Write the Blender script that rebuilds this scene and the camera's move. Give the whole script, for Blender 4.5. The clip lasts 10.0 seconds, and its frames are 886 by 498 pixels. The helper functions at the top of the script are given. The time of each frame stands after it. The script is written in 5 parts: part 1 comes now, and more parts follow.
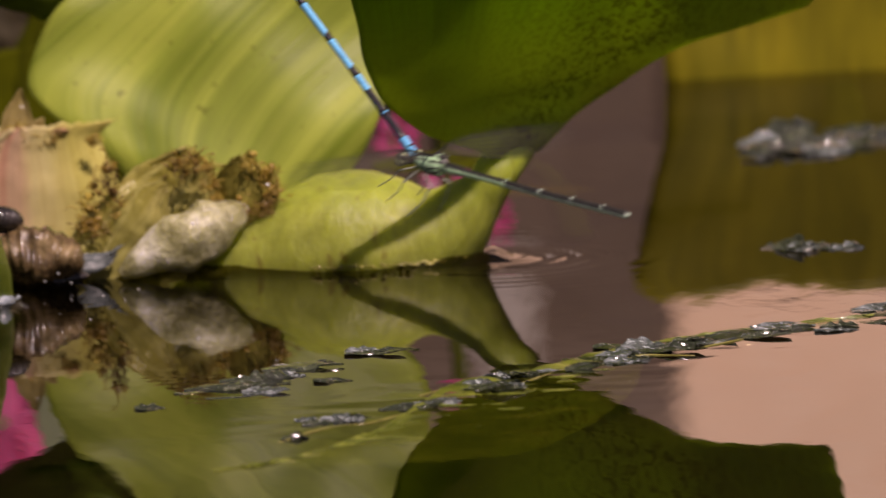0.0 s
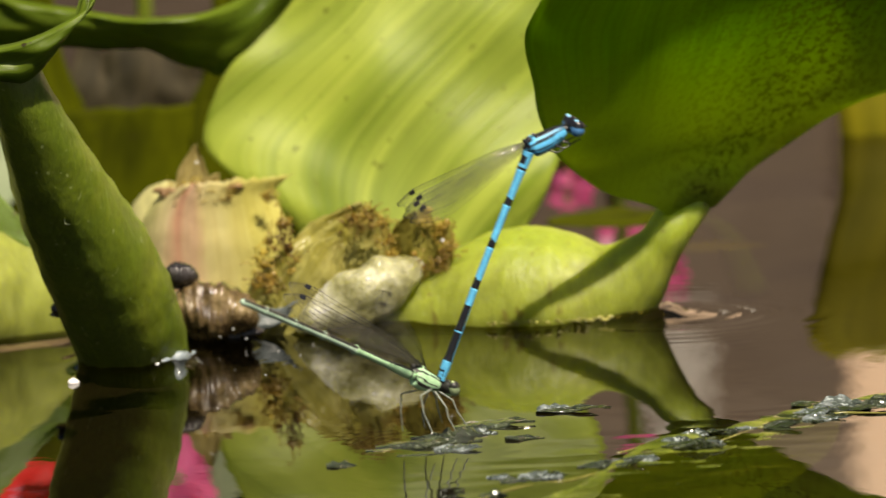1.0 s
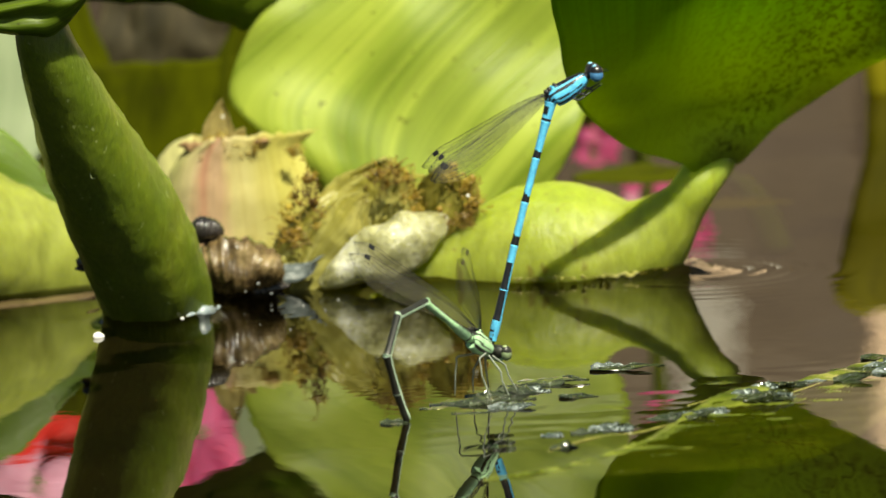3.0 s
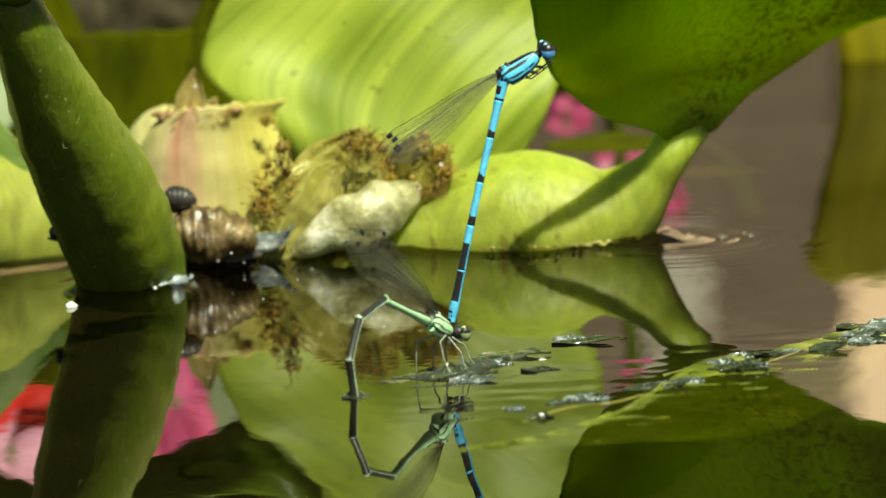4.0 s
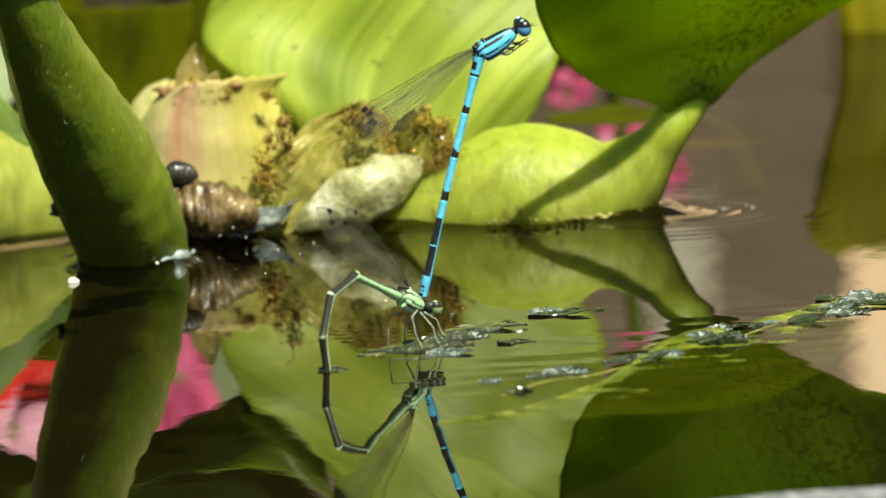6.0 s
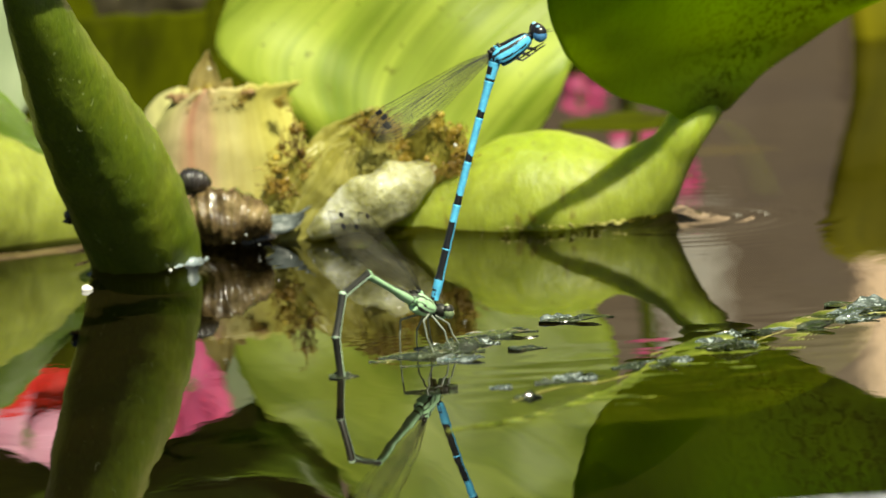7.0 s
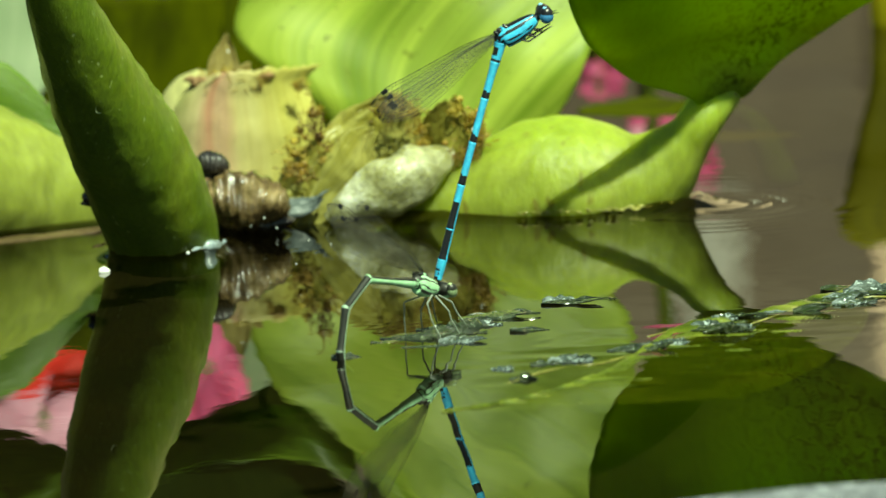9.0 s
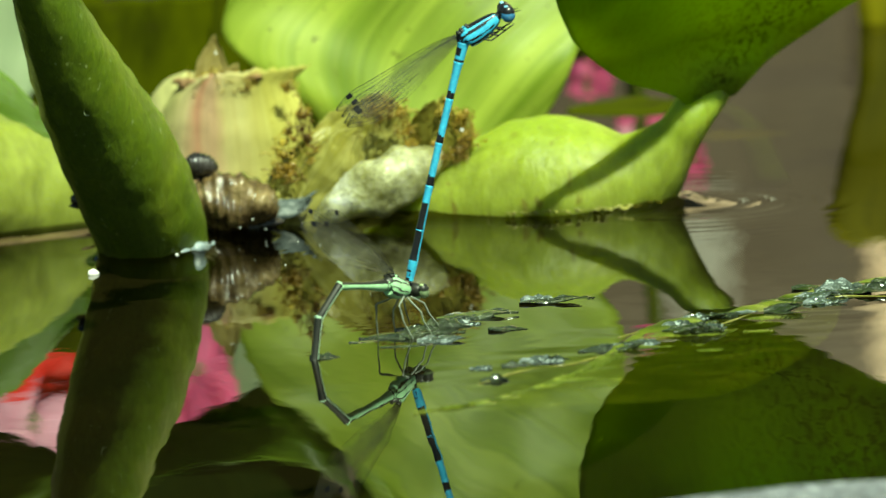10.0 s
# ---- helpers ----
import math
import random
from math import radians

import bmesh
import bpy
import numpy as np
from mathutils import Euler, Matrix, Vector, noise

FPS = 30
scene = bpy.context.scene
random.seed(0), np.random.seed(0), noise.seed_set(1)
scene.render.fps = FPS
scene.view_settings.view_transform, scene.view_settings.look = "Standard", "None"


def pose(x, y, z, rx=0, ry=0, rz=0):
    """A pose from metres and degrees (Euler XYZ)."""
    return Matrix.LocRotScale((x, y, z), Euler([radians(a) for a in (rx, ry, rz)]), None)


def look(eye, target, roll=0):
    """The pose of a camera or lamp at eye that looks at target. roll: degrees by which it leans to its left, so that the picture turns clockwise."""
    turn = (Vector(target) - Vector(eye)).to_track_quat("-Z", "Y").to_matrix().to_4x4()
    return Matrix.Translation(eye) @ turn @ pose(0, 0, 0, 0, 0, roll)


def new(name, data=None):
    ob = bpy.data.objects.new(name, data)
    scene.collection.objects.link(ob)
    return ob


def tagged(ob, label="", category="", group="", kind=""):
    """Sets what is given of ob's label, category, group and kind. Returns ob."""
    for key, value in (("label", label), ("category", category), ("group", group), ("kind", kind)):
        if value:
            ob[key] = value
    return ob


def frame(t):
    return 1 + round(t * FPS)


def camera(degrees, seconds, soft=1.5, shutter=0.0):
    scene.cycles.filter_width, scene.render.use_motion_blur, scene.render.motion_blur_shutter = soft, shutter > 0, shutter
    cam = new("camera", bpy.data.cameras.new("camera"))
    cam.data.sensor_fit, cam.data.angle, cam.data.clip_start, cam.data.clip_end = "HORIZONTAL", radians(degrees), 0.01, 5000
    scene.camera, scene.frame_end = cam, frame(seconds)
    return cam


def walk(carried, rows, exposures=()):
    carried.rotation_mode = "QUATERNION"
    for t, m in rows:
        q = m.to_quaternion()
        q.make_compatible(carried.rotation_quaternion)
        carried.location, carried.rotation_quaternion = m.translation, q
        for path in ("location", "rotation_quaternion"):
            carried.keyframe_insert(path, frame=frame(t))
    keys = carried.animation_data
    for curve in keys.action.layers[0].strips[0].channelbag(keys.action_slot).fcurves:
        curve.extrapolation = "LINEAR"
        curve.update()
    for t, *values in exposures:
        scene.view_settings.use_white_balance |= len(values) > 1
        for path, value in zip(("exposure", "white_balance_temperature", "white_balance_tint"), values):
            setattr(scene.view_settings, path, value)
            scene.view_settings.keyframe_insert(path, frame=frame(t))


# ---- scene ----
# Geometry below is written in millimetres and scaled to metres in part() and thing().
MM = 0.001

# ---- camera: stands still on the bank, pans and tilts by hand ----
cam = camera(2.874, 10.0, soft=1.25, shutter=0.35)
EYE = (0.0, -1.98054, 0.27835)
AIM = look(EYE, (0, 0, 0), -3.0)
# seconds, degrees to the left, degrees up, degrees of lean to the left
PAN = [
    (0, -0.6441, 0.1265, 0.218), (0.5, -0.3289, 0.2348, 0.238), (1, -0.0754, 0.3049, 0.243),
    (1.5, 0.0498, 0.3196, 0.183), (2, 0.0636, 0.2839, 0.302), (2.5, 0.0244, 0.2204, 0.481),
    (4, -0.0829, 0.0600, 0.365), (4.5, -0.1038, 0.0159, 0.321), (5, -0.1120, -0.0153, 0.443),
    (6.5, -0.0649, -0.0248, -0.083), (7, -0.0340, -0.0037, -0.024), (7.5, 0, 0, 0),
    (8, 0.0235, -0.0173, 0.039), (8.5, 0.0377, -0.0406, 0.156), (9, 0.0227, -0.0547, 0.339),
    (9.5, 0.0021, -0.0593, 0.094), (10, -0.0130, -0.0529, 0.042)]
walk(cam, [(t, AIM @ pose(0, 0, 0, 0, left, 0) @ pose(0, 0, 0, up, 0, 0) @ pose(0, 0, 0, 0, 0, lean))
           for t, left, up, lean in PAN],
     exposures=[(0, -0.06, 7300, 42), (0.6, 0.11, 7500, 27), (1.0, 0.56, 7500, 11), (1.6, 0.74, 7500, 3), (2.5, 0.78, 7500, 0), (4.5, 0.81, 7600, -12), (6.5, 0.88, 7500, -7), (7.6, 0.68, 7400, -5), (8.3, 0.64, 7100, -17), (9, 0.76, 7200, -33), (10, 0.76, 7200, -33)])
cam.data.dof.use_dof = True
cam.data.dof.focus_distance = 1.945
cam.data.dof.aperture_fstop = 54

# ---- light ----
SUN_FROM = Vector((0.325, -0.595, 1.0)).normalized()
sun_data = bpy.data.lights.new("sun", "SUN")
sun_data.energy, sun_data.angle, sun_data.color = 4.7, radians(0.5), (1.0, 0.95, 0.86)
sun = new("sun", sun_data)
sun.rotation_mode = "QUATERNION"
sun.rotation_quaternion = SUN_FROM.to_track_quat("Z", "Y")
world = bpy.data.worlds.new("world")
scene.world = world
world.use_nodes = True
wn = world.node_tree.nodes
sky = wn.new("ShaderNodeTexSky")
sky.sky_type, sky.sun_disc = "NISHITA", False
sky.sun_elevation = math.asin(SUN_FROM.z)
sky.sun_rotation = math.atan2(SUN_FROM.x, SUN_FROM.y)
world.node_tree.links.new(sky.outputs[0], wn["Background"].inputs[0])
wn["Background"].inputs[1].default_value = 0.032


# ---- materials ----
def material(name):
    m = bpy.data.materials.new(name)
    m.use_nodes = True
    nodes, links = m.node_tree.nodes, m.node_tree.links
    return m, nodes, links, nodes["Principled BSDF"], nodes["Material Output"]


def coords(nodes, links, scale, uv=False):
    tc = nodes.new("ShaderNodeTexCoord")
    mp = nodes.new("ShaderNodeMapping")
    mp.inputs["Scale"].default_value = scale
    links.new(tc.outputs["UV" if uv else "Object"], mp.inputs[0])
    return mp.outputs[0]


def noise_tex(nodes, links, vec, scale, detail=4.0, rough=0.55, warp=0.0):
    n = nodes.new("ShaderNodeTexNoise")
    n.inputs["Scale"].default_value, n.inputs["Detail"].default_value = scale, detail
    n.inputs["Roughness"].default_value, n.inputs["Distortion"].default_value = rough, warp
    links.new(vec, n.inputs["Vector"])
    return n.outputs["Fac"]


def ramp(nodes, links, fac, stops):
    r = nodes.new("ShaderNodeValToRGB")
    while len(r.color_ramp.elements) < len(stops):
        r.color_ramp.elements.new(0.5)
    for e, (p, c) in zip(r.color_ramp.elements, stops):
        e.position, e.color = p, (*c, 1)
    links.new(fac, r.inputs[0])
    return r.outputs[0]


def mix(nodes, links, fac, a, b, how="MIX"):
    m = nodes.new("ShaderNodeMix")
    m.data_type, m.blend_type = "RGBA", how
    for sock, v in ((m.inputs[0], fac), (m.inputs[6], a), (m.inputs[7], b)):
        if isinstance(v, (int, float)):
            sock.default_value = v
        elif isinstance(v, tuple):
            sock.default_value = (*v, 1)
        else:
            links.new(v, sock)
    return m.outputs[2]


def bump(nodes, links, fac, strength, distance):
    b = nodes.new("ShaderNodeBump")
    b.inputs["Strength"].default_value, b.inputs["Distance"].default_value = strength, distance
    links.new(fac, b.inputs["Height"])
    return b.outputs[0]


def surface(name, stops, scale, rough=0.5, fine=8.0, relief=0.0004, spots=None, spot_at=0.62, stretch=(1, 1, 1), coat=0.0, spec=0.5, metal=0.0, flesh=0.0):
    """A mottled surface: a broad mottle through the stops, fine grain, darker specks."""
    m, nodes, links, bsdf, _ = material(name)
    vec = coords(nodes, links, stretch)
    broad = noise_tex(nodes, links, vec, scale, 5, 0.6, 0.3)
    grain = noise_tex(nodes, links, vec, scale * fine, 4, 0.6)
    col = ramp(nodes, links, broad, stops)
    col = mix(nodes, links, 0.35, col, ramp(nodes, links, grain, [(0.3, (0.25, 0.25, 0.25)), (0.7, (0.8, 0.8, 0.8))]), "OVERLAY")
    if spots:
        sp = noise_tex(nodes, links, vec, scale * fine * 0.8, 2, 0.5)
        col = mix(nodes, links, ramp(nodes, links, sp, [(spot_at, (0, 0, 0)), (spot_at + 0.05, (1, 1, 1))]), col, spots)
    links.new(col, bsdf.inputs["Base Color"])
    bsdf.inputs["Roughness"].default_value = rough
    bsdf.inputs["Metallic"].default_value = metal
    if flesh:
        bsdf.inputs["Subsurface Weight"].default_value = flesh
        bsdf.inputs["Subsurface Radius"].default_value = (1.0, 1.0, 0.25)
        bsdf.inputs["Subsurface Scale"].default_value = 0.008
    bsdf.inputs["Specular IOR Level"].default_value = spec
    bsdf.inputs["Coat Weight"].default_value = coat
    bsdf.inputs["Coat Roughness"].default_value = 0.08
    if relief:
        links.new(bump(nodes, links, grain, 0.5, relief), bsdf.inputs["Normal"])
    return m


def leaf_material(name, dark, light, through_col, veins=70.0, vein_depth=0.35, thin=0.45, rough=0.42, spots=None, blotch=None, specks=None, rim=None, slant=0.0):
    """A thin leaf: gloss, long fine veins along it, and light that comes through."""
    m, nodes, links, bsdf, out = material(name)
    uv = coords(nodes, links, (veins, 1.6, 1), True)
    if slant:
        sep = nodes.new("ShaderNodeSeparateXYZ")
        links.new(coords(nodes, links, (1, 1, 1), True), sep.inputs[0])
        curve = nodes.new("ShaderNodeMath")
        curve.operation = "POWER"
        links.new(sep.outputs[1], curve.inputs[0])
        curve.inputs[1].default_value = 1.6
        shift = nodes.new("ShaderNodeMath")
        shift.operation = "MULTIPLY_ADD"
        links.new(curve.outputs[0], shift.inputs[0])
        shift.inputs[1].default_value = -slant
        links.new(sep.outputs[0], shift.inputs[2])
        scaled = nodes.new("ShaderNodeMath")
        scaled.operation = "MULTIPLY"
        links.new(shift.outputs[0], scaled.inputs[0])
        scaled.inputs[1].default_value = veins
        join = nodes.new("ShaderNodeCombineXYZ")
        links.new(scaled.outputs[0], join.inputs[0])
        links.new(sep.outputs[1], join.inputs[1])
        uv = join.outputs[0]
        wide = nodes.new("ShaderNodeVectorMath")
        wide.operation = "MULTIPLY"
        links.new(uv, wide.inputs[0])
        wide.inputs[1].default_value = (9.0 / veins, 0.9, 1)
    obj = coords(nodes, links, (1, 1, 1))
    fine = noise_tex(nodes, links, uv, 1.0, 3, 0.6)
    broad = noise_tex(nodes, links, wide.outputs[0] if slant else coords(nodes, links, (5, 0.9, 1), True), 1.0, 4, 0.55, 0.5 if slant else 0.9)
    patch = noise_tex(nodes, links, obj, 90, 4, 0.55)
    col = ramp(nodes, links, broad, [(0.3, dark), (0.7, light)])
    col = mix(nodes, links, vein_depth, col, ramp(nodes, links, fine, [(0.35, (0.3, 0.3, 0.3)), (0.65, (0.72, 0.72, 0.72))]), "OVERLAY")
    col = mix(nodes, links, 0.25, col, ramp(nodes, links, patch, [(0.3, (0.3, 0.3, 0.3)), (0.7, (0.75, 0.75, 0.7))]), "OVERLAY")
    if spots:
        sp = noise_tex(nodes, links, obj, 900, 2, 0.5)
        col = mix(nodes, links, ramp(nodes, links, sp, [(0.68, (0, 0, 0)), (0.74, (1, 1, 1))]), col, spots)
    if blotch:
        bl = noise_tex(nodes, links, obj, 330, 5, 0.7)
        col = mix(nodes, links, ramp(nodes, links, bl, [(0.58, (0, 0, 0)), (0.74, (0.7, 0.7, 0.7))]), col, blotch)
    if specks:
        sep = nodes.new("ShaderNodeSeparateXYZ")
        links.new(coords(nodes, links, (1, 1, 1), True), sep.inputs[0])
        zone = ramp(nodes, links, sep.outputs[0], [(0.30, (0.12, 0.12, 0.12)), (0.52, (0.5, 0.5, 0.5)), (0.60, (1, 1, 1)), (0.70, (1, 1, 1)), (0.80, (0.3, 0.3, 0.3))])
        sk = ramp(nodes, links, noise_tex(nodes, links, obj, 1100, 4, 0.7), [(0.50, (0, 0, 0)), (0.56, (1, 1, 1))])
        # Yellow-green leaf base, painted further up in place of the sunlit lower blade.
        col = mix(nodes, links, ramp(nodes, links, sep.outputs[1], [(0.0, (1, 1, 1)), (0.14, (1, 1, 1)), (0.26, (0.7, 0.7, 0.7)), (0.44, (0, 0, 0))]), col, (0.46, 0.52, 0.085))
        col = mix(nodes, links, mix(nodes, links, 1.0, zone, sk, "MULTIPLY"), col, specks)
    if rim:
        sep = nodes.new("ShaderNodeSeparateXYZ")
        links.new(coords(nodes, links, (1, 1, 1), True), sep.inputs[0])
        side = ramp(nodes, links, sep.outputs[0], [(0.0, (1, 1, 1)), (0.16, (0.35, 0.35, 0.35)), (0.34, (0, 0, 0)), (0.80, (0, 0, 0)), (1.0, (1, 1, 1))])
        top = ramp(nodes, links, sep.outputs[1], [(0.62, (0, 0, 0)), (0.88, (0.4, 0.4, 0.4)), (1.0, (1, 1, 1))])
        edge = mix(nodes, links, 1.0, side, top, "LIGHTEN")
        curl = ramp(nodes, links, noise_tex(nodes, links, obj, 420, 5, 0.7, 1.5), [(0.48, (0, 0, 0)), (0.64, (1, 1, 1))])
        col = mix(nodes, links, mix(nodes, links, 1.0, edge, curl, "MULTIPLY"), col, mix(nodes, links, 0.4, rim, col))
    links.new(col, bsdf.inputs["Base Color"])
    bsdf.inputs["Roughness"].default_value = rough
    bsdf.inputs["Specular IOR Level"].default_value = 0.3
    nrm = bump(nodes, links, fine, 0.35, 0.0003)
    links.new(nrm, bsdf.inputs["Normal"])
    tr = nodes.new("ShaderNodeBsdfTranslucent")
    links.new(mix(nodes, links, 0.3 if specks else 0.6, col, through_col), tr.inputs[0])
    ms = nodes.new("ShaderNodeMixShader")
    ms.inputs[0].default_value = thin
    links.new(bsdf.outputs[0], ms.inputs[1])
    links.new(tr.outputs[0], ms.inputs[2])
    links.new(ms.outputs[0], out.inputs[0])
    return m


def plain(name, col, rough=0.4, coat=0.0, vary=0.25, scale=900.0, metal=0.0):
    return surface(name, [(0.3, tuple(c * (1 - vary) for c in col)), (0.7, tuple(min(1, c * (1 + vary)) for c in col))],
                   scale, rough, 4.0, 0.00004, coat=coat, metal=metal)


LEAF_BRIGHT = leaf_material("bright_leaf", (0.20, 0.29, 0.028), (0.55, 0.64, 0.105), (0.46, 0.60, 0.06), 44, 0.26, 0.5, 0.42, (0.20, 0.22, 0.03), slant=1.8)
LEAF_GREEN = leaf_material("green_leaf", (0.08, 0.14, 0.014), (0.14, 0.22, 0.022), (0.22, 0.36, 0.02), 120, 0.4, 0.22, 0.38, (0.09, 0.07, 0.02))
LEAF_CUPPED = leaf_material("cupped_leaf", (0.16, 0.33, 0.012), (0.32, 0.50, 0.030), (0.62, 0.88, 0.06), 70, 0.4, 0.82, 0.38, None, None, (0.10, 0.06, 0.02))
# Dark olive with the shade behind the crown painted in; the blotch deepens it.
LEAF_SHADE = leaf_material("shade_dark_olive_leaf", (0.030, 0.036, 0.001), (0.082, 0.092, 0.002), (0.10, 0.11, 0.002), 9, 0.5, 0.2, 0.9, None, (0.03, 0.018, 0.008))
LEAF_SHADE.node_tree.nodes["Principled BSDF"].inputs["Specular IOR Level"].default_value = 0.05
LEAF_CURL = leaf_material("curled_leaf", (0.07, 0.12, 0.010), (0.20, 0.28, 0.026), (0.26, 0.40, 0.022), 34, 0.55, 0.46, 0.34, (0.04, 0.025, 0.01), (0.035, 0.02, 0.01))
# Green darkened to carry the shade under the high blade.
LEAF_DARK = leaf_material("shade_dark_leaf", (0.026, 0.046, 0.005), (0.050, 0.078, 0.009), (0.06, 0.10, 0.008), 90, 0.5, 0.10, 0.5, (0.05, 0.03, 0.012))
# Dark brown that stands for the shaded gap behind the olive leaf.
SHADE_BROWN = leaf_material("brown_shade", (0.014, 0.012, 0.003), (0.060, 0.046, 0.022), (0.05, 0.03, 0.01), 6, 0.6, 0.15, 0.8)
LEAF_YELLOW = leaf_material("yellowing_leaf", (0.17, 0.16, 0.006), (0.36, 0.31, 0.012), (0.40, 0.34, 0.012), 30, 0.4, 0.4, 0.5)
LEAF_PALE = leaf_material("pale_leaf", (0.42, 0.52, 0.32), (0.55, 0.62, 0.42), (0.6, 0.75, 0.4), 40, 0.3, 0.45, 0.4)
PETIOLE = surface("petiole_skin", [(0.25, (0.17, 0.20, 0.028)), (0.6, (0.25, 0.275, 0.055)), (0.85, (0.34, 0.35, 0.10))], 70, 0.46, 9, 0.00025, (0.16, 0.15, 0.03), 0.70, (1.0, 1.0, 0.4), flesh=0.5, spec=0.35)


def petiole_material():
    """The petiole's skin, turning green where it runs up into the blade."""
    m = surface("petiole_neck_skin", [(0.25, (0.185, 0.225, 0.028)), (0.6, (0.27, 0.31, 0.046)), (0.85, (0.39, 0.41, 0.095))], 70, 0.5, 9, 0.0006, (0.20, 0.19, 0.03), 0.66, (1.0, 1.0, 0.4), flesh=0.85, spec=0.35)
    nodes, links = m.node_tree.nodes, m.node_tree.links
    sep = nodes.new("ShaderNodeSeparateXYZ")
    links.new(coords(nodes, links, (1, 1, 1)), sep.inputs[0])
    scaled = nodes.new("ShaderNodeMath")
    scaled.operation = "MULTIPLY"
    links.new(sep.outputs[2], scaled.inputs[0])
    scaled.inputs[1].default_value = 25.0
    green = ramp(nodes, links, scaled.outputs[0], [(0.40, (0, 0, 0)), (0.64, (1, 1, 1))])
    base = nodes["Principled BSDF"].inputs["Base Color"]
    col = mix(nodes, links, green, base.links[0].from_socket, (0.27, 0.37, 0.03))
    sk = ramp(nodes, links, noise_tex(nodes, links, coords(nodes, links, (1, 1, 1)), 900, 3, 0.6), [(0.60, (0, 0, 0)), (0.66, (0.8, 0.8, 0.8))])
    links.new(mix(nodes, links, mix(nodes, links, 1.0, green, sk, "MULTIPLY"), col, (0.10, 0.06, 0.02)), base)
    return m


PETIOLE_NECK = petiole_material()
STEM_SKIN = surface("stem_skin", [(0.25, (0.055, 0.095, 0.008)), (0.55, (0.115, 0.155, 0.013)), (0.85, (0.20, 0.22, 0.026))], 90, 0.36, 18, 0.0003, (0.24, 0.29, 0.11), 0.68, (1, 1, 0.5), flesh=0.6)
SCAR = plain("pale_scar", (0.46, 0.52, 0.28), 0.5, vary=0.3)
SHEATH = leaf_material("olive_sheath", (0.30, 0.27, 0.03), (0.70, 0.66, 0.24), (0.62, 0.58, 0.12), 26, 0.35, 0.5, 0.24, None, (0.32, 0.25, 0.05), None, (0.20, 0.10, 0.015))
SHEATH.node_tree.nodes["Principled BSDF"].inputs["Coat Weight"].default_value = 0.4
SHEATH_OLD = leaf_material("dark_olive_sheath", (0.16, 0.14, 0.02), (0.46, 0.42, 0.10), (0.5, 0.46, 0.08), 20, 0.5, 0.45, 0.26, (0.08, 0.04, 0.01), (0.14, 0.08, 0.015), None, (0.12, 0.05, 0.008))
SHEATH_BROWN = leaf_material("withered_tip", (0.34, 0.18, 0.09), (0.56, 0.40, 0.22), (0.5, 0.3, 0.1), 14, 0.4, 0.35, 0.5, (0.06, 0.03, 0.01))
DRY_TIP = leaf_material("olive_tip", (0.26, 0.20, 0.06), (0.44, 0.36, 0.14), (0.4, 0.32, 0.08), 14, 0.4, 0.4, 0.5, (0.12, 0.05, 0.02))
# Blue-white that stands for the bright edge of water drawn up the stem.
WATER_GLINT = surface("pale_water_glint", [(0.35, (0.05, 0.06, 0.06)), (0.65, (0.34, 0.40, 0.44))], 260, 0.2, 5, 0.0005, coat=0.8)
WHITE_PETAL = plain("white_petal", (0.74, 0.72, 0.72), 0.5, vary=0.1)
BUD_CORE = surface("cream_base", [(0.25, (0.42, 0.42, 0.16)), (0.7, (0.58, 0.52, 0.24))], 120, 0.45, 6, 0.0002, stretch=(1.6, 0.3, 0.15))


def bud_material():
    """Cream leaf base with a pink streak on one side, running to yellow."""
    m = leaf_material("leaf_base_skin", (0.34, 0.26, 0.07), (0.80, 0.70, 0.40), (0.7, 0.6, 0.2), 46, 0.7, 0.3, 0.45, (0.30, 0.20, 0.08), (0.36, 0.26, 0.10))
    nodes, links = m.node_tree.nodes, m.node_tree.links
    vec = coords(nodes, links, (1, 1, 1), True)
    wob = noise_tex(nodes, links, coords(nodes, links, (6, 2, 1), True), 1.0, 3, 0.6)
    sep = nodes.new("ShaderNodeSeparateXYZ")
    links.new(vec, sep.inputs[0])
    add = nodes.new("ShaderNodeMath")
    add.operation = "MULTIPLY_ADD"
    links.new(wob, add.inputs[0])
    add.inputs[1].default_value = 0.12
    links.new(sep.outputs[0], add.inputs[2])
    tint = ramp(nodes, links, add.outputs[0], [(0.08, (0.52, 0.54, 0.20)), (0.24, (0.66, 0.56, 0.32)), (0.33, (0.66, 0.42, 0.28)), (0.40, (0.64, 0.27, 0.22)), (0.47, (0.66, 0.42, 0.30)), (0.54, (0.64, 0.40, 0.28)), (0.62, (0.66, 0.58, 0.26)), (0.85, (0.58, 0.55, 0.09))])
    base = nodes["Principled BSDF"].inputs["Base Color"]
    links.new(mix(nodes, links, 0.68, base.links[0].from_socket, tint), base)
    return m


BUD_SKIN = bud_material()
MEMBRANE_GREY = surface("grey_membrane", [(0.25, (0.05, 0.06, 0.055)), (0.75, (0.13, 0.155, 0.16))], 150, 0.45, 5, 0.0003, coat=0.1)
MEMBRANE_BROWN = surface("brown_membrane", [(0.25, (0.05, 0.032, 0.016)), (0.75, (0.13, 0.085, 0.045))], 150, 0.3, 5, 0.0004, coat=0.25)
FRILL = surface("rotten_frill", [(0.32, (0.10, 0.048, 0.006)), (0.5, (0.30, 0.19, 0.022)), (0.66, (0.48, 0.38, 0.06))], 220, 0.4, 5, 0.0003, coat=0.4)
MEMBRANE = surface("wet_membrane", [(0.34, (0.20, 0.19, 0.07)), (0.5, (0.42, 0.41, 0.24)), (0.66, (0.74, 0.73, 0.58))], 200, 0.3, 6, 0.0009, coat=0.25, flesh=0.4)
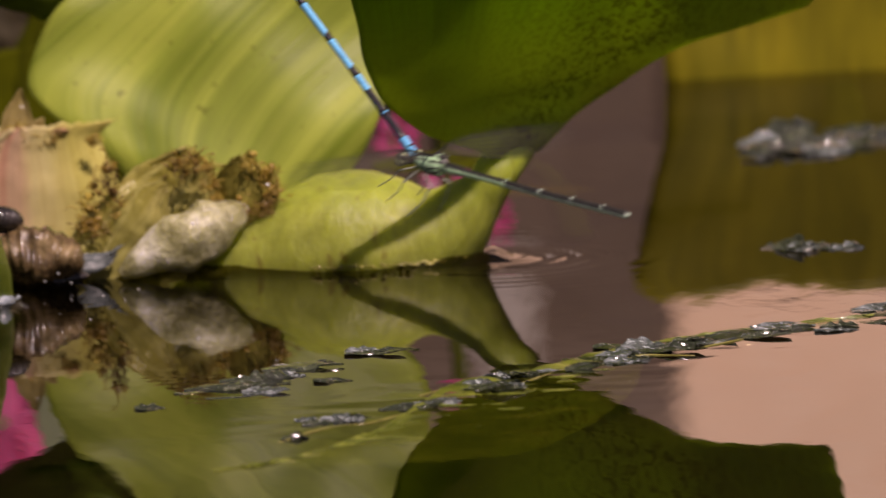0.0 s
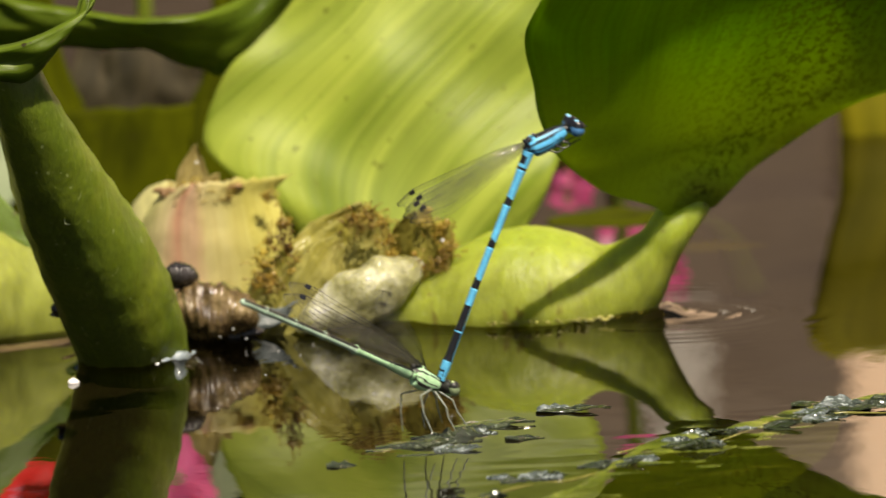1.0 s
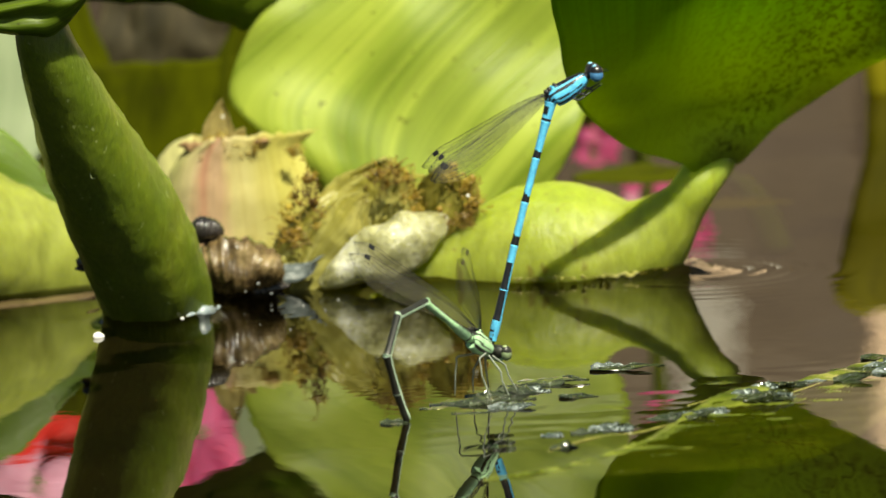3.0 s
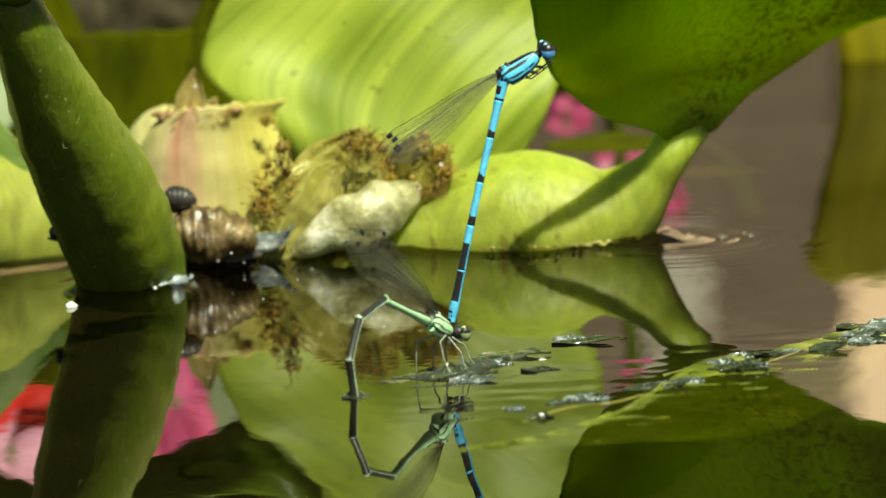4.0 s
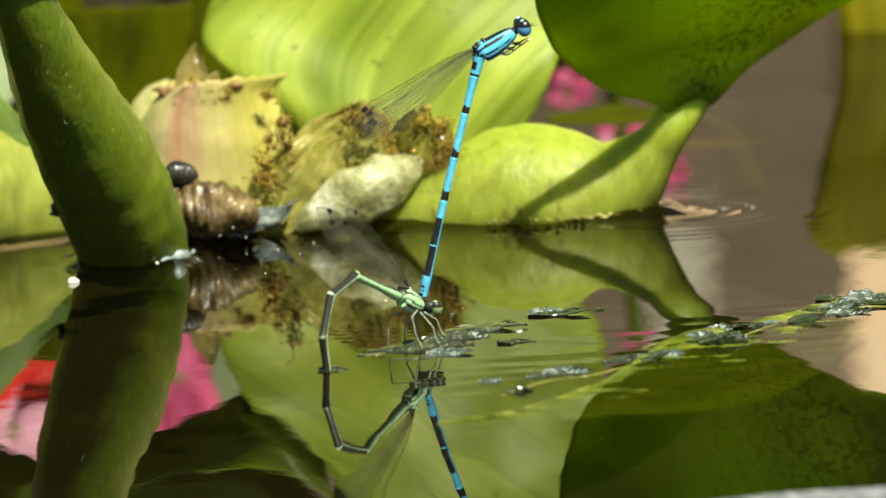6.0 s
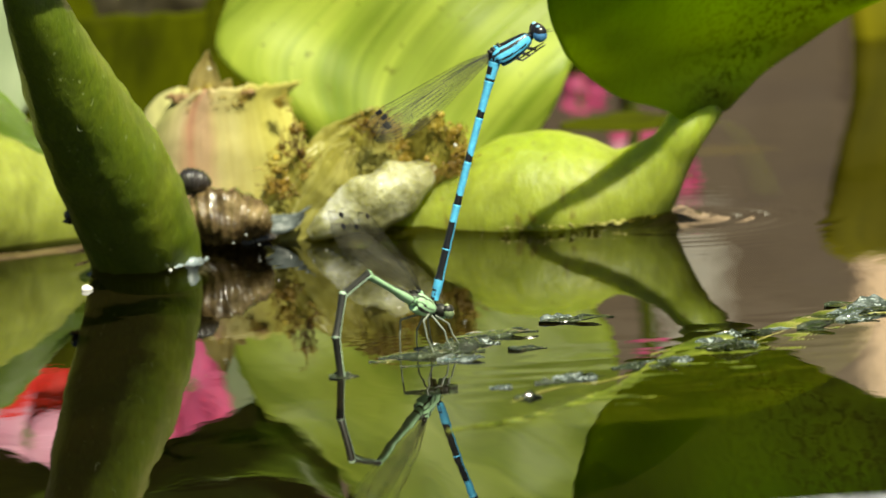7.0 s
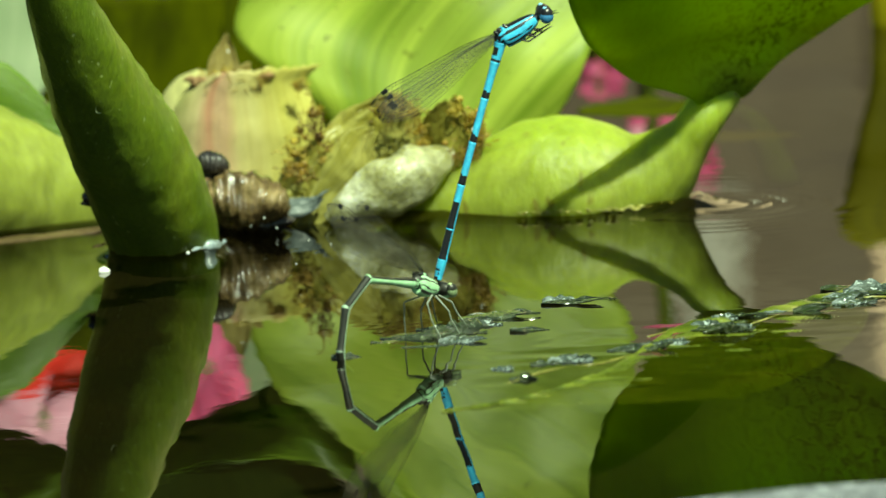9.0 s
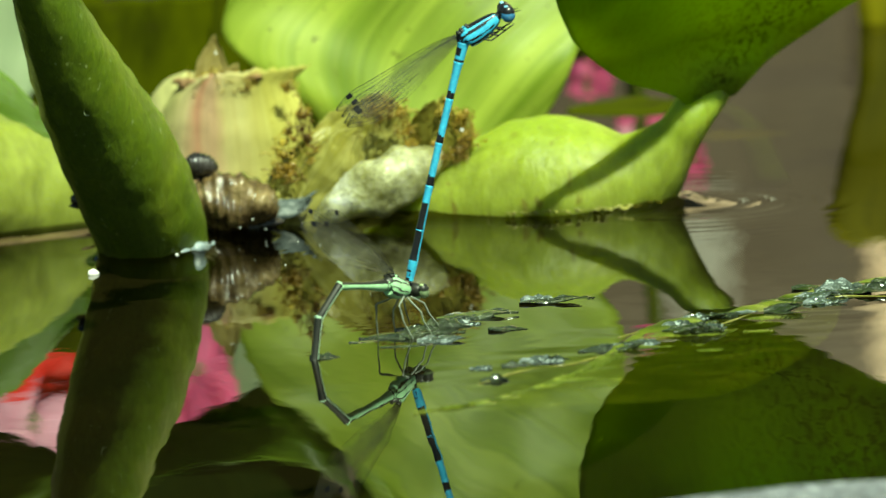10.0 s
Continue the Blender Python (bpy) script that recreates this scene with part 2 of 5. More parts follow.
SHELL = surface("snail_shell", [(0.32, (0.040, 0.025, 0.011)), (0.5, (0.12, 0.08, 0.035)), (0.68, (0.30, 0.22, 0.11))], 420, 0.16, 4, 0.0004, coat=0.8)
SHELL_DARK = surface("dark_shell", [(0.3, (0.012, 0.010, 0.010)), (0.8, (0.06, 0.05, 0.05))], 500, 0.25, 4, 0.0003, coat=0.6)
DEBRIS = surface("wet_debris", [(0.28, (0.008, 0.012, 0.004)), (0.52, (0.03, 0.04, 0.014)), (0.8, (0.10, 0.12, 0.06))], 500, 0.22, 6, 0.0011, (0.22, 0.26, 0.20), 0.66, coat=0.9)
# Blue-grey tone painted in for the sky's sheen on wet flakes.
DEBRIS_SHEEN = surface("sheen_debris", [(0.28, (0.018, 0.026, 0.014)), (0.5, (0.07, 0.09, 0.075)), (0.72, (0.26, 0.30, 0.31))], 420, 0.2, 7, 0.0011, (0.42, 0.48, 0.47), 0.60, coat=0.9)
STRAND = surface("strand_skin", [(0.3, (0.16, 0.16, 0.03)), (0.7, (0.36, 0.33, 0.08))], 200, 0.3, 5, 0.0002, coat=0.5)
ALGAE = surface("algae", [(0.28, (0.035, 0.05, 0.006)), (0.5, (0.11, 0.14, 0.014)), (0.72, (0.30, 0.33, 0.05))], 160, 0.3, 6, 0.0005, stretch=(1, 3, 1), coat=0.4)
PINK = leaf_material("pink_petal", (0.97, 0.13, 0.42), (0.98, 0.24, 0.54), (0.98, 0.14, 0.46), 30, 0.2, 0.45, 0.5)
RED = leaf_material("red_petal", (0.92, 0.03, 0.03), (0.97, 0.06, 0.06), (0.98, 0.05, 0.04), 30, 0.2, 0.45, 0.5)
BLUSH = plain("blush_petal", (0.90, 0.40, 0.58), 0.5, vary=0.1, scale=120)
STONE_PALE = surface("pale_stone", [(0.3, (0.70, 0.62, 0.54)), (0.7, (0.82, 0.75, 0.67))], 40, 0.7, 10, 0.001)
STONE = surface("grey_stone", [(0.3, (0.09, 0.095, 0.12)), (0.7, (0.20, 0.21, 0.25))], 90, 0.6, 10, 0.0008, (0.46, 0.48, 0.54), 0.58)
# Brown stone; its broad pale mottle stands in for light streaks in the reflection.
WALL_DARK = surface("mottled_brown_stone", [(0.3, (0.11, 0.075, 0.055)), (0.52, (0.19, 0.133, 0.097)), (0.7, (0.33, 0.25, 0.19))], 9, 0.7, 12, 0.002)
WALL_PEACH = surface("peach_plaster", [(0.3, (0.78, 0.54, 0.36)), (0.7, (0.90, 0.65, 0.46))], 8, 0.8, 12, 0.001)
SOIL = surface("garden_soil", [(0.3, (0.05, 0.045, 0.03)), (0.7, (0.12, 0.10, 0.06))], 6, 0.9, 12, 0.004)
MUD = surface("pond_mud", [(0.3, (0.014, 0.010, 0.004)), (0.7, (0.030, 0.022, 0.008))], 40, 0.8, 6, 0.001)
BLUE = plain("male_blue", (0.10, 0.50, 0.88), 0.5, vary=0.2)
BLUE_PALE = plain("male_pale_blue", (0.30, 0.66, 0.95), 0.35, vary=0.1)
BLACK = plain("black_chitin", (0.012, 0.012, 0.016), 0.3, coat=0.3)
LIME = plain("female_green", (0.48, 0.78, 0.46), 0.4, vary=0.15)
LIME_PALE = plain("female_pale_green", (0.36, 0.44, 0.22), 0.4, vary=0.15)
PALE_SIDE = plain("female_pale", (0.56, 0.76, 0.58), 0.4, vary=0.15)
BRONZE = plain("female_dark", (0.022, 0.022, 0.018), 0.42, coat=0.15)
GREY_LEG = plain("leg_grey", (0.26, 0.29, 0.25), 0.4, vary=0.3)
EYE_BLUE = plain("eye_blue", (0.06, 0.20, 0.42), 0.15, coat=0.8)
EYE_GREEN = plain("eye_green", (0.20, 0.26, 0.14), 0.15, coat=0.8)


def water_material():
    m, nodes, links, bsdf, out = material("pond_water")
    bsdf.inputs["Base Color"].default_value = (0.03, 0.024, 0.006, 1)
    bsdf.inputs["Transmission Weight"].default_value = 1.0
    bsdf.inputs["Roughness"].default_value = 0.0
    bsdf.inputs["IOR"].default_value = 1.18
    a = noise_tex(nodes, links, coords(nodes, links, (1, 0.35, 1)), 60, 2, 0.5)
    b = noise_tex(nodes, links, coords(nodes, links, (1, 0.5, 1)), 260, 2, 0.5)
    both = mix(nodes, links, 0.12, a, b)
    links.new(bump(nodes, links, both, 0.07, 0.0012), bsdf.inputs["Normal"])
    return m


def wing_material():
    m, nodes, links, bsdf, out = material("wing_membrane")
    bsdf.inputs["Base Color"].default_value = (0.42, 0.40, 0.30, 1)
    bsdf.inputs["Roughness"].default_value = 0.25
    clear = nodes.new("ShaderNodeBsdfTransparent")
    ms = nodes.new("ShaderNodeMixShader")
    ms.inputs[0].default_value = 0.025
    links.new(clear.outputs[0], ms.inputs[1])
    links.new(bsdf.outputs[0], ms.inputs[2])
    links.new(ms.outputs[0], out.inputs[0])
    return m


WATER = water_material()
WING = wing_material()

# ---- builders ----
BASE = {}


def thing(name, at, label, category, group="", kind=""):
    ob = new(name)
    ob.empty_display_size = 0.005
    ob.location = Vector(at) * MM
    BASE[ob.name] = Vector(at)
    return tagged(ob, label, category, group, kind)


def mesh_from(name, bm, mat, shift=(0, 0, 0), smooth=True, closed=True):
    bmesh.ops.translate(bm, verts=bm.verts, vec=-Vector(shift))
    bmesh.ops.scale(bm, verts=bm.verts, vec=(MM, MM, MM))
    if closed:
        bmesh.ops.recalc_face_normals(bm, faces=bm.faces)
    me = bpy.data.meshes.new(name)
    bm.to_mesh(me)
    bm.free()
    for m in (mat if isinstance(mat, (list, tuple)) else [mat]):
        me.materials.append(m)
    if smooth:
        me.polygons.foreach_set("use_smooth", [True] * len(me.polygons))
    return me


def part(name, bm, mat, parent, label="", smooth=True):
    """Links bm, in the same millimetres as its thing's place, as one mesh under a thing or a part."""
    base = BASE[parent.name]
    ob = new(name, mesh_from(name, bm, mat, base, smooth))
    ob.parent = parent
    BASE[ob.name] = base
    return tagged(ob, label) if label else ob


def setting(name, bm, mat, label, category, smooth=False, closed=True):
    ob = new(name, mesh_from(name, bm, mat, (0, 0, 0), smooth, closed))
    BASE[ob.name] = Vector((0, 0, 0))
    return tagged(ob, label, category, kind="structure")


def hermite(rows, x):
    """A smooth curve through rows of (x, y, ...)."""
    xs = [r[0] for r in rows]
    x = min(max(x, xs[0]), xs[-1])
    i = max(0, min(len(xs) - 2, int(np.searchsorted(xs, x, "right")) - 1))
    p = [np.array(r[1:], float) for r in rows]

    def slope(k):
        a, b = max(0, k - 1), min(len(xs) - 1, k + 1)
        return (p[b] - p[a]) / (xs[b] - xs[a])
    h = xs[i + 1] - xs[i]
    s = (x - xs[i]) / h
    return ((2 * s ** 3 - 3 * s ** 2 + 1) * p[i] + (s ** 3 - 2 * s ** 2 + s) * h * slope(i)
            + (3 * s ** 2 - 2 * s ** 3) * p[i + 1] + (s ** 3 - s ** 2) * h * slope(i + 1))


def ease(x, a, b):
    k = min(1.0, max(0.0, (x - a) / (b - a)))
    return k * k * (3 - 2 * k)


def tube(path, sides=20, steps=40, lump=0.0, seed=0.0, flat=1.0, ridges=0, bm=None, mats=None, up=None, rings=0):
    """A round body along path rows (x, y, z, radius, optionally flatness), with closed ends."""
    bm = bm or bmesh.new()
    n = len(path) - 1
    rows = [(i / n, *p) for i, p in enumerate(path)]
    pts = [hermite(rows, k / steps) for k in range(steps + 1)]
    loops, ref = [], Vector(up) if up else None
    for k, p in enumerate(pts):
        c = Vector(p[:3])
        d = (Vector(pts[min(k + 1, steps)][:3]) - Vector(pts[max(k - 1, 0)][:3])).normalized()
        if ref is None:
            ref = Vector((0, 0, 1)) if abs(d.z) < 0.8 else Vector((0, -1, 0))
        side = d.cross(ref).normalized()
        ref = side.cross(d).normalized()
        ring = []
        for j in range(sides):
            a = 2 * math.pi * j / sides
            v = side * math.cos(a) * (p[4] if len(p) > 4 else flat) + ref * math.sin(a)
            r = max(p[3], 0.004)
            if lump:
                r *= 1 + lump * noise.noise(Vector((c + v * r)) * 0.35 + Vector((seed, 0, 0)))
            if rings:
                r *= 1 + 0.035 * math.cos(rings * 2 * math.pi * k / steps)
            if ridges:
                r *= 1 + 0.015 * math.cos(ridges * a)
            ring.append(bm.verts.new(c + v * r))
        loops.append(ring)
    for k, (a, b) in enumerate(zip(loops, loops[1:])):
        for j in range(sides):
            f = bm.faces.new((a[j], a[(j + 1) % sides], b[(j + 1) % sides], b[j]))
            if mats:
                f.material_index = mats(k / steps, 2 * math.pi * (j + 0.5) / sides)
    bm.faces.new(loops[0])
    bm.faces.new(loops[-1])
    return bm


def blade(base, along, across, length, left, right, cup=0.1, bend=0.0, thick=0.45, nu=28, nv=36, ruffle=0.0, seed=0.0, ragged=0.0, push=None, crumple=0.0):
    """A leaf blade: half-widths left and right as rows (distance, width); cup lifts the edges along the normal, bend curls the tip."""
    bm = bmesh.new()
    uvl = bm.loops.layers.uv.new("UVMap")
    w = Vector(across).normalized()
    a = Vector(along)
    a = (a - w * a.dot(w)).normalized()
    nrm = w.cross(a)
    grid = []
    for layer in (0, 1):
        sheet = []
        for i in range(nv + 1):
            s = i / nv
            d = s * length
            wl, wr = float(hermite(left, d)[0]), float(hermite(right, d)[0])
            row = []
            for j in range(nu + 1):
                u = 2 * j / nu - 1
                x = u * (wl if u < 0 else wr)
                edge = abs(u) ** 2
                off = cup * abs(x) * abs(u) + bend * s * s * length
                off += ruffle * edge * noise.noise(Vector((seed + u * 2, d * 0.12, 3.1)))
                off += 0.5 * ruffle * noise.noise(Vector((x * 0.08, d * 0.08, seed)))
                dd = d
                if ragged:
                    dd *= 1 - ragged * s * (0.5 + 0.5 * noise.noise(Vector((seed, j * 0.31, 0.3))) + 0.8 * noise.noise(Vector((seed, j * 0.72, 5.3))))
                p = Vector(base) + a * dd + w * x + nrm * (off + (thick if layer else 0) * (1 - 0.7 * abs(u) ** 6))
                if crumple:
                    p += crumple * (0.3 + 0.7 * s) * (noise.noise_vector(p * 0.22 + Vector((seed, 0, 0))) + 0.22 * noise.noise_vector(p * 0.8) + 0.10 * noise.noise_vector(p * 2.1))
                if push:
                    p += Vector((0, 1, -0.14)) * push(x, d)
                row.append(bm.verts.new(p))
            sheet.append(row)
        grid.append(sheet)

    def face(vs, uvs):
        f = bm.faces.new(vs)
        for lp, q in zip(f.loops, uvs):
            lp[uvl].uv = q
    for sheet in grid:
        for i in range(nv):
            for j in range(nu):
                face((sheet[i][j], sheet[i][j + 1], sheet[i + 1][j + 1], sheet[i + 1][j]),
                     [(q / nu, r / nv) for q, r in ((j, i), (j + 1, i), (j + 1, i + 1), (j, i + 1))])
    rim = [(0, j) for j in range(nu)] + [(i, nu) for i in range(nv)] + [(nv, j) for j in range(nu, 0, -1)] + [(i, 0) for i in range(nv, 0, -1)]
    for (i, j), (k, l) in zip(rim, rim[1:] + rim[:1]):
        face((grid[0][i][j], grid[0][k][l], grid[1][k][l], grid[1][i][j]), [(j / nu, i / nv), (l / nu, k / nv), (l / nu, k / nv), (j / nu, i / nv)])
    return bm


def curled_leaf(rim, foot, shelf, bow=0.8, thick=0.35, seed=0.0, nv=70):
    """A leaf seen edge on: its front hangs from the rim down to the foot, its upper side runs back from the rim like a shelf."""
    bm = bmesh.new()
    uvl = bm.loops.layers.uv.new("UVMap")
    rims = [(k, *p) for k, p in enumerate(rim)]
    feet = [(k, *p) for k, p in enumerate(foot)]
    deep = [(k, q) for k, q in enumerate(shelf)]
    nf, ns = 14, 8
    rows = []
    for i in range(nv + 1):
        k = (len(rim) - 1) * i / nv
        r, f = Vector([float(c) for c in hermite(rims, k)]), Vector([float(c) for c in hermite(feet, k)])
        d = float(hermite(deep, k)[0])
        line = []
        for j in range(nf + 1):
            q = j / nf
            p = f.lerp(r, q) + Vector((0, -bow * math.sin(math.pi * q), 0))
            p.y += 1.1 * noise.noise(Vector((p.x * 0.22 + q, q * 2.4, seed)))
            p.z += 0.35 * (1 - q) * noise.noise(Vector((p.x * 0.35, 4.0, seed)))
            line.append(p)
        top = line[-1].copy()
        for j in range(1, ns + 1):
            q = j / ns
            line.append(top + Vector((0, d * q, 0.35 * math.sin(math.pi * min(1, 1.6 * q)) - 0.06 * d * q * q)))
        rows.append(line)
    n = nf + ns
    grid = []
    for layer in (0, 1):
        sheet = []
        for line in rows:
            row = []
            for j, p in enumerate(line):
                t = line[min(j + 1, n)] - line[max(j - 1, 0)]
                back = Vector((0, t.z, -t.y)).normalized()
                row.append(bm.verts.new(p + back * thick * layer))
            sheet.append(row)
        grid.append(sheet)

    def face(quad):
        f = bm.faces.new([grid[a][b][c] for a, b, c in quad])
        for lp, (a, b, c) in zip(f.loops, quad):
            lp[uvl].uv = (c / n, b / nv)
    for a in (0, 1):
        for i in range(nv):
            for j in range(n):
                face(((a, i, j), (a, i, j + 1), (a, i + 1, j + 1), (a, i + 1, j)))
    rimline = [(0, j) for j in range(n)] + [(i, n) for i in range(nv)] + [(nv, j) for j in range(n, 0, -1)] + [(i, 0) for i in range(nv, 0, -1)]
    for (i, j), (k, l) in zip(rimline, rimline[1:] + rimline[:1]):
        face(((0, i, j), (0, k, l), (1, k, l), (1, i, j)))
    return bm


def lump(at, size, rough=0.35, detail=3, seed=0.0, freq=1.6, bm=None):
    """An uneven rounded clump."""
    out = bm or bmesh.new()
    made = bmesh.ops.create_icosphere(out, subdivisions=detail, radius=1.0)["verts"]
    for v in made:
        n = v.co.normalized()
        k = 1 + rough * noise.noise(n * freq + Vector((seed * 7.3, seed, 0))) + 0.4 * rough * noise.noise(n * freq * 3.1 + Vector((seed, 0, 9)))
        v.co = Vector(at) + Vector((n.x * size[0], n.y * size[1], n.z * size[2])) * k
    return out


def box(lo, hi, bm=None, bevel=0.0):
    bm = bm or bmesh.new()
    c = [(a + b) / 2 for a, b in zip(lo, hi)]
    made = bmesh.ops.create_cube(bm, size=1.0, matrix=Matrix.LocRotScale(c, None, [b - a for a, b in zip(lo, hi)]))["verts"]
    if bevel:
        bmesh.ops.bevel(bm, geom=list({e for v in made for e in v.link_edges}), offset=bevel, segments=3, affect="EDGES", profile=0.6)
    return bm


# ---- the pond and what closes it round ----
def sheet(x0, x1, y0, y1, z, nx=1, ny=1):
    bm = bmesh.new()
    bmesh.ops.create_grid(bm, x_segments=nx, y_segments=ny, size=0.5)
    for v in bm.verts:
        v.co = Vector((x0 + (v.co.x + 0.5) * (x1 - x0), y0 + (v.co.y + 0.5) * (y1 - y0), z))
    return bm


def capsule(x, y, a, b, r):
    """Distance from the rim of a capsule that cuts the water."""
    p, q = Vector((x - a[0], y - a[1])), Vector((b[0] - a[0], b[1] - a[1]))
    k = min(1, max(0, p.dot(q) / max(q.dot(q), 1e-6)))
    return (p - q * k).length - r


def water_level(x, y):
    """Water drawn up where plants stand in it, and rings that spread from them."""
    z = 0.0
    for a, b, r, up in (((-32.2, -4.5), (-32.2, -4), 6.6, 0.9), ((-5, 15), (25, 12.5), 4.6, 1.2), ((-23, 6), (-22, 6), 3.4, 0.7), ((-36, 26), (-70, 10), 7.0, 0.8)):
        z += up * math.exp(-max(capsule(x, y, a, b, r), 0) / 1.8)
    for cx, cy, amp, wave, reach in ((29.5, 12.0, 0.20, 3.2, 5.6), (-24, 3, 0.03, 3.0, 9.0), (-1, -80, 0.02, 2.6, 8.0), (-9.5, -94, 0.012, 2.2, 5.0)):
        d = math.hypot(x - cx, y - cy)
        z += amp * math.cos(2 * math.pi * d / wave) * math.exp(-d / reach)
    far = y - (-116 + 60 * max(0.0, (x - 2) / 70) ** 0.75)
    if x > -20:
        z += 0.05 * ease(x, -20, 5) * (1 - 0.8 * ease(x, 40, 60)) * math.exp(-(far / 13) ** 2) * (noise.noise(Vector((x * 0.10, y * 0.22, 1))) + 0.35 * noise.noise(Vector((x * 0.24, y * 0.5, 5))))
    return z


def water_sheet():
    xs = [-800, -300] + [-85 + 0.8 * k for k in range(226)] + [300, 800]
    ys = [-215] + [-120 + 1.0 * k for k in range(176)] + [150, 400, 1000]
    verts = []
    for i, x in enumerate(xs):
        for j, y in enumerate(ys):
            inside = 2 < i < len(xs) - 3 and 1 < j < len(ys) - 4
            verts.append((x, y, water_level(x, y) if inside else 0.0))
    n = len(ys)
    me = bpy.data.meshes.new("water_grid")
    me.from_pydata(verts, [], [(i * n + j, (i + 1) * n + j, (i + 1) * n + j + 1, i * n + j + 1) for i in range(len(xs) - 1) for j in range(n - 1)])
    bm = bmesh.new()
    bm.from_mesh(me)
    bpy.data.meshes.remove(me)
    return bm


def build_setting():
    water = setting("water", water_sheet(), WATER, "still murky pond water with faint ripples", "water", True, False)
    water.visible_shadow = False
    setting("pond_bed", sheet(-810, 810, -260, 1010, -55), MUD, "dark brown mud of the pond bed", "pond bed")
    bm = bmesh.new()
    big, z = 60000, 14
    inner = [(-800, -620), (800, -620), (800, 1000), (-800, 1000)]
    outer = [(-big, -big), (big, -big), (big, big), (-big, big)]
    vi = [bm.verts.new((x, y, z)) for x, y in inner]
    vo = [bm.verts.new((x, y, z)) for x, y in outer]
    for k in range(4):
        bm.faces.new((vi[k], vi[(k + 1) % 4], vo[(k + 1) % 4], vo[k]))
    setting("ground", bm, SOIL, "bare garden soil round the pond", "ground")
    far = setting("wall_far", box((-900, 1000, -60), (74, 1060, 330), bevel=8), WALL_DARK, "tall mottled brown stone wall of the pond", "wall")
    # Added pale block; gives the water a bright patch to mirror.
    part("stone", box((39, 998.4, 140), (49, 1004, 172), bevel=0.8), STONE_PALE, far, "pale block added for a bright patch in the reflection")
    setting("wall_low", box((74, 1000, -60), (900, 1060, 147), bevel=8), WALL_DARK, "low mottled brown stone wall of the pond", "wall")
    bm = bmesh.new()
    prof = [(1061, 120), (1075, 152), (1300, 250), (1700, 620), (2300, 1200), (3000, 1500), (3000, 10)]
    ends = [[bm.verts.new((x, y, z)) for y, z in prof] for x in (50, 2500)]
    for k in range(len(prof)):
        bm.faces.new((ends[0][k], ends[0][(k + 1) % len(prof)], ends[1][(k + 1) % len(prof)], ends[1][k]))
    for e in ends:
        bm.faces.new(e)
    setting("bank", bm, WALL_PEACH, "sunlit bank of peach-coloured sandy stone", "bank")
    setting("wall_left", box((-860, -620, -60), (-800, 1000, 40), bevel=8), WALL_DARK, "mottled brown stone side of the pond", "wall")
    setting("wall_right", box((800, -620, -60), (860, 1000, 40), bevel=8), WALL_DARK, "mottled brown stone side of the pond", "wall")
    bm = bmesh.new()
    top = []
    for x in [-800, -400, -200, -120, -80] + [-60 + 5 * k for k in range(60)] + [260, 320, 420, 600, 800]:
        y = -199.5 - (0.0125 if x < 45 else 0.0005) * (x - 45) ** 2 + 0.6 * noise.noise(Vector((x * 0.1, 0, 0)))
        y = max(y, -330)
        top.append((bm.verts.new((x, y - 4, 0.9)), bm.verts.new((x, y, 0.3)), bm.verts.new((x, y - 1, -60)), bm.verts.new((x, -640, 3.0))))
    for a, b in zip(top, top[1:]):
        for i, j in ((0, 1), (1, 2), (3, 0)):
            bm.faces.new((a[i], b[i], b[j], a[j]))
    setting("stone_rim", bm, STONE, "grey speckled stone rim of the pond", "rim", True)


build_setting()


